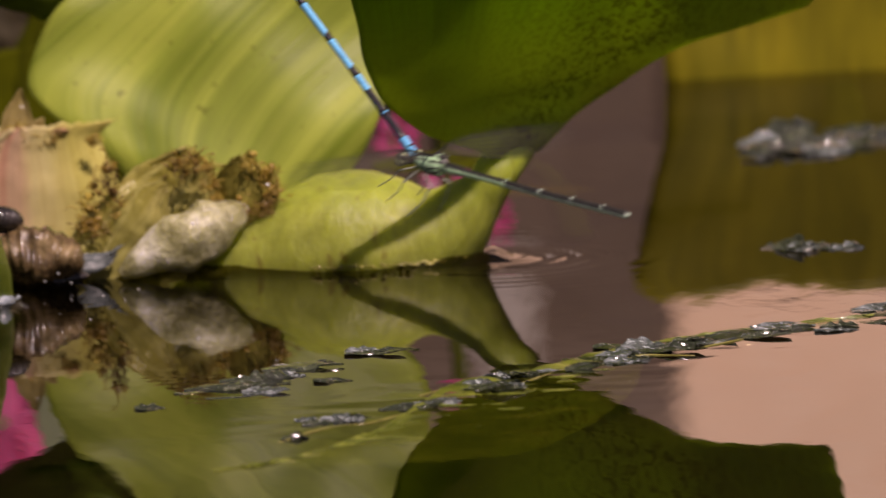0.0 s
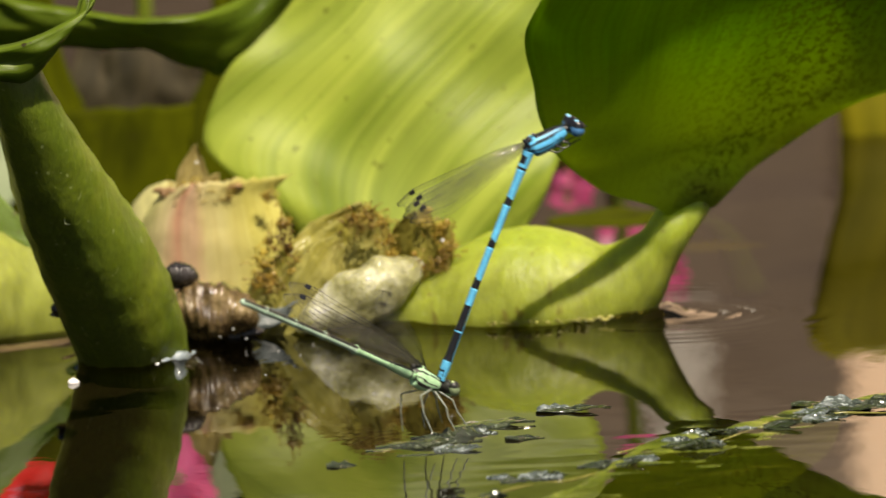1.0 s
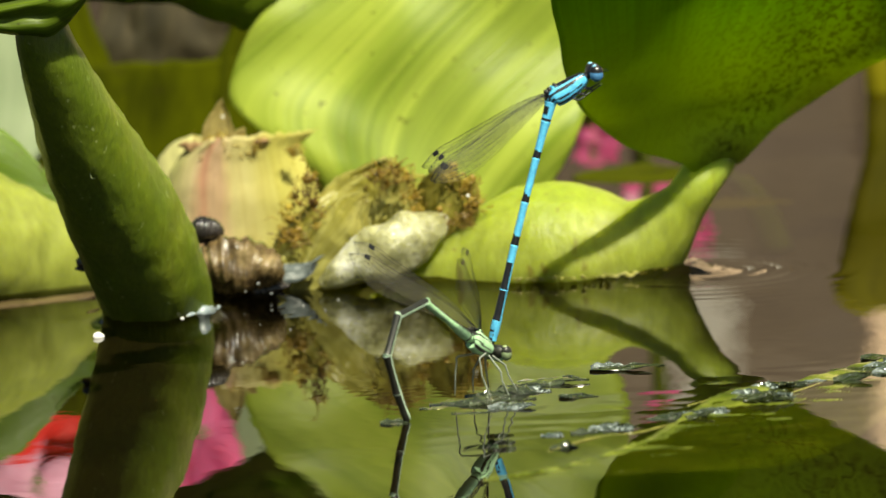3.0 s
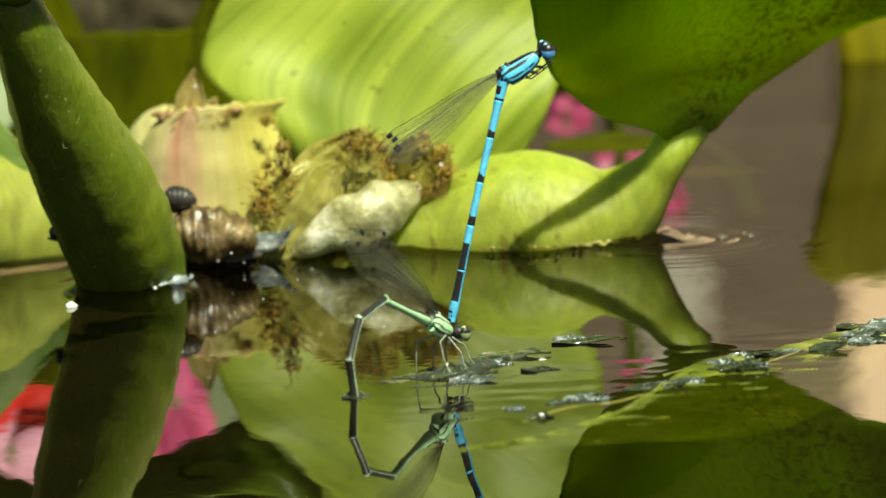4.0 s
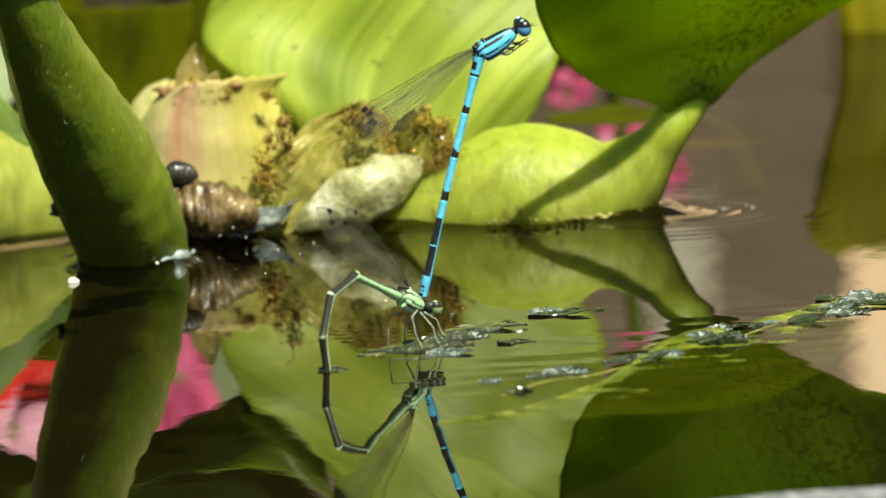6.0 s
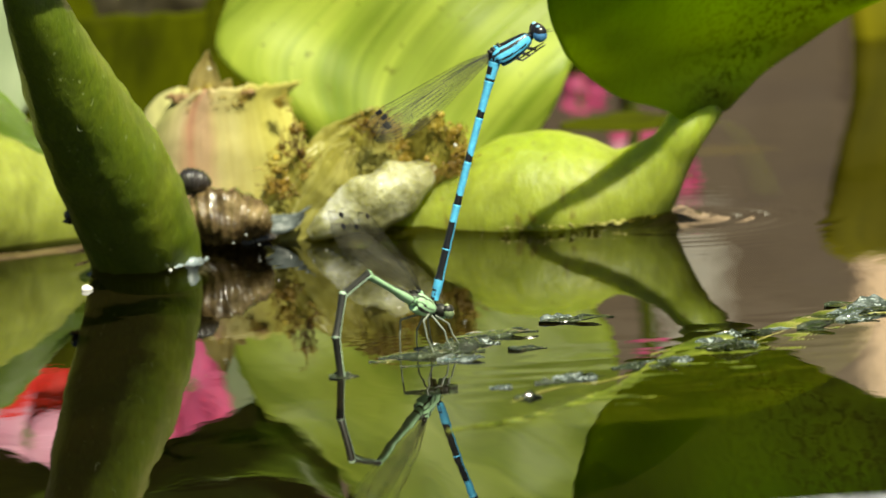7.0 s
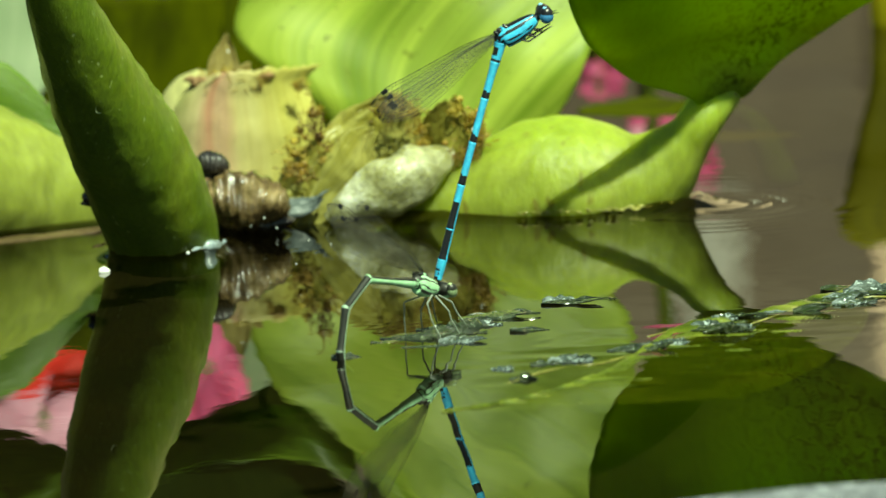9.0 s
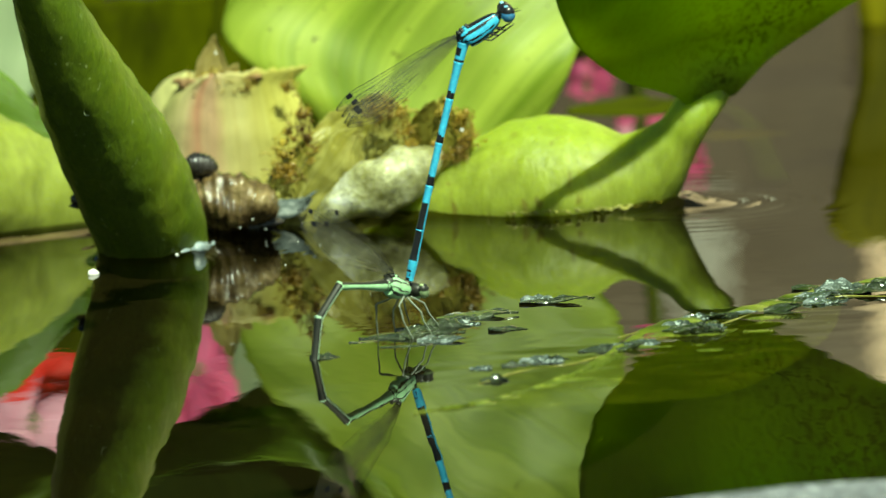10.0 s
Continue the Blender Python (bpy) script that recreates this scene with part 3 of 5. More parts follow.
# ---- water hyacinths ----
def build_hyacinth():
    """The plant with the swollen petiole, the cupped green blade, the bright blade and the dying crown."""
    plant = thing("water_hyacinth", (-4, 18, -10), "yellow-green water hyacinth with swollen petiole floating in the pond", "water plant", "water hyacinths")
    part("petiole", tube([(-14, 17, -5, 2.6, 1), (-5.3, 15.6, -0.8, 4.2, 1), (1.3, 15, 0.6, 5.6, 1), (6.5, 15, 1.4, 7.5, 1), (11.5, 15, 2.0, 8.5, 1), (17.6, 14.4, 2.1, 8.0, 1), (23.0, 12.8, 3.7, 5.5, 1), (27.2, 11.2, 7.6, 3.0, 1), (29.3, 10.6, 10.4, 2.5, 0.95), (31.1, 12.6, 13.0, 2.8, 0.7), (32.4, 17.0, 15.0, 2.8, 0.4), (33.6, 21.6, 16.4, 2.4, 0.2), (34.6, 25.0, 17.4, 0.6, 0.1)], 36, 110, 0.03, 2.0, ridges=14), PETIOLE_NECK, plant, "swollen yellow-green petiole widening into the blade")
    part("leaf_blade", blade((29.5, 9.6, 12.2), (0.31, -0.476, 0.823), (0.82, 0.57, 0.02), 62,
                             [(0, 1.2), (0.9, 2.2), (1.8, 4.1), (2.9, 6.7), (5.0, 11.6), (10.6, 19.0), (13.9, 21.7), (17.1, 23.9), (20.6, 25.6), (32, 30), (48, 23), (62, 1)],
                             [(0, 6.6), (2.2, 8.2), (4.4, 10.0), (7.3, 14.4), (10.1, 19.5), (11.9, 25.1), (12.5, 29.9), (12.9, 33.6), (13.5, 40.5), (18, 40), (35, 37), (50, 25), (62, 1)], -0.05, 0.0, 0.5, 56, 110, 0.8, 4.0,
                             push=lambda x, d: 6.0 * ease(d, 0, 10) * (1 - ease(d, 10, 32)) * (1 - ease(abs(x - 3), 5, 19))),
         LEAF_CUPPED, plant, "dark green cupped leaf blade with brown specks")
    part("leaf_blade", blade((-1.5, 44, -6.5), (0.13, 0.36, 1), (1, 0.05, 0), 74,
                             [(0, 3), (8, 8), (16, 13), (21.5, 19), (25, 21.8), (28, 21.6), (33.2, 19.2), (36, 16.7), (41.5, 11.4), (52, 4), (70, 0.5)],
                             [(0, 2), (6, 7), (10, 11.5), (13.3, 14.6), (16.3, 16.8), (20.8, 19), (30, 23), (44, 21), (60, 14), (70, 1)], -0.08, 0.0, 0.5, 44, 60, 3.0, 1.0),
         LEAF_BRIGHT, plant, "bright sunlit yellow-green leaf blade")
    # dying crown
    part("leaf_base", blade((-25.0, 37.5, -7), (0.03, 0.03, 1), (1, 0.1, 0.0), 21.8,
                            [(0, 5.5), (8, 7.0), (14, 6.9), (17.6, 6.0), (20, 4.2), (21.2, 2.4), (21.8, 1.0)], [(0, 9), (8, 11.5), (14, 11.5), (18.2, 10), (20.0, 9.6), (21.2, 11.0), (21.8, 11.8)], -0.30, 0.0, 0.7, 48, 52, 1.2, 61.0, 0.03, crumple=0.35),
         BUD_SKIN, plant, "cream leaf base flushed pink")
    part("leaf_base", tube([(-28.6, 46, -6, 5.0), (-28.6, 44, 2, 5.6), (-28.6, 44, 8, 5.2), (-28, 44, 11.6, 3.8), (-27.4, 44, 13.8, 1.2)], 28, 40, 0.08, 5.0, ridges=9), BUD_CORE, plant, "cream leaf base")
    for k, (x, z, lx, lz, w, ln) in enumerate(((-25.4, 13.2, 0.12, 1, 2.0, 5.4), (-23.6, 13.4, 0.5, 0.8, 1.2, 2.6))):
        part("dry_tip", blade((x, 38.5 - 0.4 * k, z), (lx, 0.15, lz), (lz, 0.1, -lx), ln, [(0, w), (ln * 0.5, w * 0.9), (ln * 0.85, w * 0.4), (ln, 0.1)], [(0, w * 0.8), (ln * 0.4, w), (ln * 0.8, w * 0.5), (ln, 0.1)], 0.5, 0.0, 0.25, 16, 16, 0.8, k * 3.0, 0.1, crumple=0.9), DRY_TIP, plant, "withered olive-brown leaf tip")
    for k, (x, z, r) in enumerate(((-28.2, 13.6, 0.9), (-26.4, 13.8, 0.8), (-24.4, 13.7, 0.9), (-22.4, 13.6, 0.8), (-20.6, 13.8, 0.7))):
        part("dry_tip", lump((x, 38.2, z), (r * 1.5, r * 0.7, r * 0.6), 0.8, 3, 3.0 + k, 1.6), SHEATH_BROWN, plant, "crumpled pinkish-brown leaf remains")
    part("sheath", blade((-20.0, 13.6, 0.5), (0.74, 0.02, 0.70), (0.66, -0.25, -0.74), 20.5, [(0, 1.5), (4, 3.2), (10, 3.8), (16, 3.2), (20.5, 1.2)], [(0, 3.0), (6, 6.0), (12, 7.0), (17, 6.0), (20.5, 2.0)], -0.30, 0.0, 0.5, 60, 64, 3.0, 7.0, 0.08, crumple=1.3), SHEATH, plant, "wet translucent olive sheath")
    part("sheath", blade((-17.6, 12.0, -0.5), (0.62, -0.02, 0.80), (0.78, -0.2, -0.62), 15.5, [(0, 0.8), (5, 2.0), (11, 2.4), (15.5, 0.8)], [(0, 2.0), (5, 3.4), (11, 3.2), (15.5, 1.0)], -0.5, 0.0, 0.4, 44, 50, 2.2, 17.0, 0.12, crumple=1.1), SHEATH, plant, "crumpled wet fold of the sheath")
    part("sheath", blade((0.4, 12.4, 4.0), (0.24, -0.05, 1), (1, 0.2, -0.24), 9.6, [(0, 2.4), (4, 4.0), (7, 3.8), (9.6, 2.6)], [(0, 1.4), (4, 2.6), (7, 3.2), (9.6, 2.2)], -0.3, 0.03, 0.4, 50, 34, 2.8, 19.0, 0.2, crumple=1.2), SHEATH_OLD, plant, "dark olive rotting sheath")
    part("membrane", tube([(-14, 9.5, 0.8, 0.6), (-10.5, 9.3, 2.8, 2.2), (-6.5, 9, 4.5, 3.2), (-3.2, 9.5, 5.9, 3.0), (-0.8, 10.5, 6.9, 1.9), (0.6, 11.8, 7.4, 0.7)], 44, 70, 0.26, 3.0, 0.7, ridges=9), MEMBRANE, plant, "wet whitish membrane")
    part("membrane", blade((-20.6, 10.4, 1.4), (1, 0.1, 0.34), (-0.25, 0.8, 0.75), 8.6, [(0, 0.8), (3, 1.5), (6, 1.4), (8.6, 0.5)], [(0, 0.8), (3, 1.5), (6, 1.2), (8.6, 0.4)], -0.2, 0.0, 0.3, 26, 36, 1.2, 33.0, 0.35, crumple=1.0), MEMBRANE_GREY, plant, "wet blue-grey membrane")
    # x, y, z of a tuft's foot, the way it grows, its length, its spread
    tufts = ((-14.6, 12.6, 12.6, 0.2, 1.0, 2.6, 1.5), (-15.6, 12.6, 10.8, -0.4, 0.9, 2.4, 1.6), (-17.0, 12.8, 9.0, -0.7, 0.7, 2.2, 1.6), (-17.8, 12.8, 6.6, -0.9, 0.3, 1.8, 1.4), (-16.0, 12.4, 6.0, -0.8, -0.2, 1.8, 1.5), (-13.4, 12.2, 8.4, -0.2, 0.6, 1.8, 1.4),
             (-27.2, 38.2, 13.6, -0.3, 1.0, 2.0, 1.3), (-25.4, 38.0, 14.0, 0.0, 1.0, 2.6, 1.3), (-23.4, 38.0, 13.8, 0.2, 1.0, 2.0, 1.2), (-21.2, 38.0, 13.8, 0.2, 1.0, 1.5, 1.1), (-16.4, 37.6, 13.0, 0.2, 0.6, 1.5, 1.0),
             (-7.0, 11.6, 13.0, -0.2, 1.0, 2.8, 1.2), (-5.0, 11.4, 13.2, 0.1, 1.0, 3.2, 1.2), (-3.6, 11.2, 12.6, 0.5, 1.0, 2.8, 0.9), (-3.4, 11.0, 10.6, 0.2, 1.0, 2.4, 0.9), (-2.8, 10.8, 8.8, 0.2, 1.0, 2.2, 0.8),
             (1.4, 11.4, 12.4, 0.0, 1.0, 2.0, 1.2), (3.2, 11.4, 11.6, 0.6, 0.9, 2.2, 1.3), (3.6, 11.2, 9.8, 0.9, 0.3, 2.0, 1.3), (2.6, 11.0, 8.0, 0.6, -0.7, 1.8, 1.2), (0.6, 10.8, 8.0, -0.2, -1.0, 1.6, 1.2))
    rnd = random.Random(5)
    for x, y, z, dx, dz, ln, w in tufts:
        bm = bmesh.new()
        for i in range(34):
            p = Vector((x + rnd.gauss(0, 0.45 * w), y + rnd.uniform(-0.6, 0.3), z - 0.5 + rnd.gauss(0, 0.45 * w)))
            d = Vector((dx + rnd.gauss(0, 0.8), rnd.gauss(0, 0.4), dz + rnd.gauss(0, 0.7))).normalized()
            path = [(*p, 0.07)]
            for q in range(4):
                p = p + d * ln * rnd.uniform(0.07, 0.22)
                d = (d + Vector((rnd.gauss(0, 0.8), rnd.gauss(0, 0.5), rnd.gauss(0, 0.8)))).normalized()
                path.append((*p, rnd.uniform(0.035, 0.10) * (1 - 0.15 * q)))
            tube(path, 5, 12, 0.5, i, bm=bm)
        for i in range(2):
            lump((x + rnd.gauss(0, 0.4 * w), y + 0.3, z - 0.2 + rnd.gauss(0, 0.4 * w)), (0.34 * w, 0.2, 0.3 * w), 0.9, 2, i + x, 2.4, bm=bm)
        tagged(part("frill", bm, FRILL, plant, "brown rotting frayed leaf edge"), kind="stuff")
    return plant


build_hyacinth()


def build_left_plant():
    """The dark stem that rises from the water and carries a nearly level curled blade."""
    plant = thing("water_hyacinth", (-32, -3, -10), "green water hyacinth with a thick stem rising from the water", "water plant", "water hyacinths")
    part("petiole", tube([(-31.4, 2, -12.2, 5.8), (-32.2, -4, 0.3, 6.2), (-33.6, -9.0, 6.8, 6.5), (-35.8, -14.0, 13.3, 6.4), (-38.8, -20, 20.7, 5.5), (-41.3, -26, 28.4, 4.2), (-43.1, -30, 34.6, 3.2), (-43.8, -30.5, 39.3, 2.6)], 36, 70, 0.05, 9.0, ridges=18), STEM_SKIN, plant, "thick mottled green stem")
    def skin(z, a):
        """A point on the stem's skin at the height z, a degrees round from the camera's side towards +x."""
        x, y, r = hermite([(0.3, -32.2, -4, 6.2), (6.8, -33.6, -9.0, 6.5), (13.3, -35.8, -14.0, 6.4), (20.7, -38.8, -20, 5.5), (28.4, -41.3, -26, 4.2), (34.6, -43.1, -30, 3.2)], z)
        r *= 1.03
        return x + 0.93 * r * math.sin(radians(a)), y - 0.82 * r * math.cos(radians(a)), z + 0.33 * r * math.sin(radians(a)) - 0.57 * r * math.cos(radians(a))
    rnd = random.Random(3)
    for k, (z0, a0, dz, da, n) in enumerate(((25.4, 40, -2.2, -10, 5), (24.0, 22, -2.6, 16, 5), (28.0, 48, -5.0, 6, 6), (21.0, 55, -5.5, 4, 6), (17.2, 50, -2.0, 8, 4), (13.0, 60, -4.0, 3, 5), (16.4, 20, -0.8, 10, 4), (9.0, 56, -2.6, 4, 4), (22.6, 8, -1.2, 5, 4), (12.0, 30, -0.7, 4, 4), (7.0, 44, -0.7, 6, 4), (19.0, 35, -0.7, 3, 4))):
        pts = [(*skin(z0 + dz * q / (n - 1) + rnd.gauss(0, 0.2), a0 + da * q / (n - 1) + rnd.gauss(0, 3)), 0.02 if q in (0, n - 1) else rnd.uniform(0.05, 0.11)) for q in range(n)]
        part("scar", tube(pts, 6, 24, 0.5, k), SCAR, plant, "pale scratch on the skin")
    part("leaf_lobe", curled_leaf([(-61.6, -36.5, 38.7), (-53.7, -36.5, 38.9), (-48.5, -36.5, 39.6), (-45.9, -36.5, 40), (-43.3, -36.5, 40.4), (-40.2, -36.5, 41.3), (-37.7, -36.1, 42.4), (-35.4, -35.1, 43.5), (-34.3, -33.9, 44.6), (-33.8, -32.5, 46.2), (-33.5, -30.5, 48.7)],
                                  [(-61.6, -34.5, 36.9), (-53.7, -34.5, 36.9), (-48.6, -34.5, 36.8), (-46.1, -34.5, 36.5), (-43, -34.5, 36), (-40.7, -34.5, 37.2), (-39.5, -34.5, 38.5), (-38.1, -34.5, 40.2), (-36.9, -34.1, 42.3), (-35.8, -33.1, 45.3), (-35.2, -31.5, 48.5)],
                                  [10, 10, 9, 8, 6, 4, 2.5, 1.5, 1, 1, 1], 0.7, 0.35, 4.0), LEAF_CURL, plant, "curled green lobe of the blade with a pale rim")
    return plant


build_left_plant()


def build_back_plants():
    p = thing("water_hyacinth", (-58, 30, -8), "pale yellow-green water hyacinth behind the thick stem", "water plant", "water hyacinths")
    part("petiole", tube([(-34, 27, -5, 3), (-42, 26, 1.5, 7.5), (-52, 22, 4.5, 9.5), (-62, 14, 7, 9.5), (-74, 8, 10, 8)], 30, 40, 0.05, 21.0, ridges=12), PETIOLE, p, "swollen yellow-green petiole")
    part("leaf_blade", blade((-78, 20, 10), (1, 0.0, 0.0), (0, 0.1, 1), 38, [(0, 6), (15, 7), (38, 3)], [(0, 11), (20, 10.6), (27, 9.5), (29.3, 8.2), (31.6, 5.7), (35, 1.7), (38, 0.3)], 0.05, 0.0, 0.5, 20, 20, 1.0, 31.0), LEAF_GREEN, p, "dark green leaf blade")
    h = thing("water_hyacinth", (-6, 72, -8), "dark green water hyacinth with drooping leaf lobes", "water plant", "water hyacinths")
    part("petiole", tube([(-6, 72, -50, 2.2), (-6, 72, 0, 1.8), (-9, 70, 36, 1.7), (-16, 60, 42, 1.4), (-40, 54, 41, 1.0)], 14, 30), STEM_SKIN, h)
    part("leaf_blade", curled_leaf([(-66, 46, 39.6), (-56, 45, 38.3), (-48.2, 44, 36.8), (-43.0, 43, 35.2), (-38.1, 43, 34.3), (-34.6, 45, 33.3), (-30.0, 47, 32.3), (-24.1, 48, 32.3), (-20.8, 51, 32.9), (-17.8, 54, 33.9), (-14.7, 56, 35.5), (-11.3, 57, 38.0)],
                                   [(-66, 53, 29), (-57, 52, 28), (-50.5, 50, 28.4), (-45.3, 47.5, 29.8), (-40.1, 47.5, 29.8), (-34.8, 52, 28.8), (-30.2, 56, 27.9), (-26.4, 55.5, 26.3), (-23.6, 55.5, 25.4), (-21.2, 55.5, 24.9), (-16.7, 56.5, 28.4), (-12.5, 58, 33.4)],
                                   [12, 12, 11, 10, 9, 9, 9, 7, 4, 1, 1, 1], 1.2, 0.4, 9.0, 110), LEAF_CURL, h, "curled dark green leaf blade with a pale rim")
    # Added above the view; only darkens what the water mirrors.
    part("leaf_blade", blade((-36, 66, 35.2), (0.02, -0.4, 1), (1, 0, 0), 34, [(0, 18), (16, 22), (34, 4)], [(0, 18), (6, 24), (16, 25), (34, 5)], 0.08, 0.0, 0.5, 24, 30, 2.0, 27.0), LEAF_DARK, h, "dark leaf blade added overhead to darken the reflection")
    part("sheath", blade((-56, 5.5, 0.1), (1, 0.50, 0.03), (-0.5, 1, 0.25), 20, [(0, 1.2), (8, 1.6), (15, 1.2), (20, 0.2)], [(0, 1.0), (8, 1.4), (15, 1.0), (20, 0.2)], 0.2, 0.0, 0.3, 14, 30, 0.6, 71.0, crumple=0.3), MEMBRANE_BROWN, p, "brown rotting sheath on the water line")
    t = thing("water_hyacinth", (-64, 120, -8), "pale whitish-green water hyacinth leaf further back", "water plant", "water hyacinths")
    part("leaf_blade", blade((-60, 120, -4), (0.06, 0.1, 1), (1, 0.1, 0), 40, [(0, 5), (12, 20), (26, 18), (40, 1)], [(0, 5), (8, 13), (24, 14.5), (40, 1)], 0.15, 0.0, 0.5, 24, 30, 1.0, 33.0), LEAF_PALE, t, "pale whitish-green leaf blade")
    part("petiole", tube([(-68, 121, -50, 3), (-67, 121, -20, 2.6), (-60, 120.5, -2, 1.6)], 14, 14), STEM_SKIN, t)
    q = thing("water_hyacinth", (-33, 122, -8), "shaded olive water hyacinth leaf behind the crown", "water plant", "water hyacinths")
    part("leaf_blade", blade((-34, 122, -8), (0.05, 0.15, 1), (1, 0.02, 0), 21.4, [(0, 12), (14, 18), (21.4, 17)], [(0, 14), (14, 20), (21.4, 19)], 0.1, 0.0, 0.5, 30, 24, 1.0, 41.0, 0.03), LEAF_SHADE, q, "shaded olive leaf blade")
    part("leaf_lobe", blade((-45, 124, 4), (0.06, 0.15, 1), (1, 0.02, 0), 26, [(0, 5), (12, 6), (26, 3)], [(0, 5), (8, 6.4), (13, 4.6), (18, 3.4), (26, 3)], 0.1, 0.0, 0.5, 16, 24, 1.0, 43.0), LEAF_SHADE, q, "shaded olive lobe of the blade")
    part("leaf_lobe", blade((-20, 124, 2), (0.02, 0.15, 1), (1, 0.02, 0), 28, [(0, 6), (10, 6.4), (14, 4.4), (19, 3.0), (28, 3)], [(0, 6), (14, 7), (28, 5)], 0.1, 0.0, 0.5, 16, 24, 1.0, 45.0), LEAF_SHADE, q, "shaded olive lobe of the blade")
    # Added dark sheet: fills the notch of the olive leaf with painted shade.
    part("leaf_blade", blade((-33, 128, 2), (0.02, 0.1, 1), (1, 0.02, 0), 19, [(0, 8), (10, 9), (19, 7)], [(0, 8), (10, 9), (19, 8)], 0.1, 0.0, 0.5, 24, 24, 2.0, 47.0, 0.15, crumple=1.5), SHADE_BROWN, q, "dark brown sheet in place of the shade behind the olive leaf")
    part("petiole", tube([(-36, 124, -50, 3), (-35, 123, -20, 2.6), (-34, 122.5, -7, 1.6)], 14, 14), STEM_SKIN, q)
    r = thing("water_hyacinth", (68, 165, -8), "yellowish water hyacinth leaf standing in the far water", "water plant", "water hyacinths")
    part("leaf_blade", blade((74, 165, -6), (0.0, 0.03, 1), (1, 0.0, 0), 34, [(0, 20.5), (6, 21.3), (13.5, 21.8), (19.5, 23.6), (27, 25.4), (31, 26.5), (34, 23)], [(0, 30), (14, 34), (28, 34), (34, 28)], 0.06, 0.0, 0.6, 24, 24, 1.0, 51.0, 0.06), LEAF_YELLOW, r, "yellow-olive leaf blade")
    part("petiole", tube([(75, 167, -50, 3), (74.5, 166, -20, 2.6), (74, 165.5, -5, 1.6)], 14, 14), STEM_SKIN, r)
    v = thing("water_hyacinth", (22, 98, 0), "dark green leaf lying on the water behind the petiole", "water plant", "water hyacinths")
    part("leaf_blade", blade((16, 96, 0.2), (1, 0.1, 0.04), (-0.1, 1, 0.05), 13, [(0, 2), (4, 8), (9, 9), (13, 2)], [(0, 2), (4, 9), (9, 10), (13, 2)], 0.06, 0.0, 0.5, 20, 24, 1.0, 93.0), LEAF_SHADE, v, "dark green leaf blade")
    part("petiole", tube([(29, 97, 0.9, 0.8), (36, 100, -8, 1.6), (40, 104, -50, 2.4)], 14, 16), STEM_SKIN, v)
    # Flat yellow blade added for the streak of a leaf mirrored in the water.
    y = thing("leaf_scrap", (36, 70, 0), "yellowish slip in place of a leaf's reflection on the far water", "leaf scrap", "floating leaf scraps")
    part("scrap", blade((31.5, 71, -0.1), (1, -0.45, 0.0), (0.3, 1, 0.03), 10.5, [(0, 4.2), (4, 4.2), (8, 2.0), (10.5, 0.2)], [(0, 4.2), (4, 3.8), (8, 2.0), (10.5, 0.2)], 0.05, 0.0, 0.15, 8, 16, 0.3, 4.0), LEAF_YELLOW, y)
    u = thing("water_hyacinth", (-15, 180, 30), "small pale green leaf beside the pink flowers", "water plant", "water hyacinths")
    part("leaf_blade", blade((-24.6, 178, 30), (0.02, 0.1, 1), (1, 0.0, 0), 17, [(0, 1.4), (10, 2.2), (17, 0.6)], [(0, 2), (10, 3.0), (17, 0.6)], 0.06, 0.0, 0.6, 12, 12, 0.6, 57.0), LEAF_PALE, u, "pale green leaf blade")
    part("petiole", tube([(-15, 181, -50, 2), (-15, 180, 0, 1.6), (-24.4, 178.3, 31, 0.9)], 14, 14), STEM_SKIN, u)


build_back_plants()


# ---- flowers behind the plants ----
def flower(at, size, mats, seed, label):
    f = thing("flower", at, label, "flower", "flowers behind the pond plants")
    rnd = random.Random(seed)
    part("stalk", tube([(at[0], at[1] + 3, -50, 1.2), (at[0] - 1, at[1] + 2, at[2] * 0.5, 1.0), (at[0], at[1], at[2], 0.9)], 10, 16), STEM_SKIN, f)
    for k in range(9):
        a = 2 * math.pi * k / 9 + rnd.uniform(-0.2, 0.2)
        d = Vector((math.cos(a), rnd.uniform(-0.5, 0.2) + 0.35 * math.sin(a), math.sin(a)))
        s = Vector((-math.sin(a), rnd.uniform(-0.2, 0.2) + 0.35 * math.cos(a), math.cos(a)))
        part("petal", blade(at, d, s, size, [(0, 0.8), (size * 0.6, size * 0.34), (size, 0.3)], [(0, 0.8), (size * 0.6, size * 0.34), (size, 0.3)], 0.25, 0.1, 0.3, 8, 12, 0.8, k), mats[k % len(mats)], f)
    return f


flower((-47, 196, 39), 13, [RED, RED, RED, PINK], 1, "red and pink flower behind the pond plants")
flower((-31.0, 184, 42), 8.5, [PINK], 2, "bright pink flower behind the pond plants")
flower((-51.5, 200, 50), 8.5, [BLUSH], 3, "blush pink flower behind the pond plants")
flower((19.6, 190, 8.4), 3.2, [PINK], 4, "small pink flower low over the water")
flower((31.8, 190, 19.6), 2.2, [PINK], 6, "small pink flower on a long stalk over the water")
flower((26, 192, 14.6), 3.6, [PINK, BLUSH, PINK], 5, "small blush pink flower low over the water")
flower((26.6, 190, 42.4), 2.8, [PINK], 7, "pink flower on a tall stalk over the water")


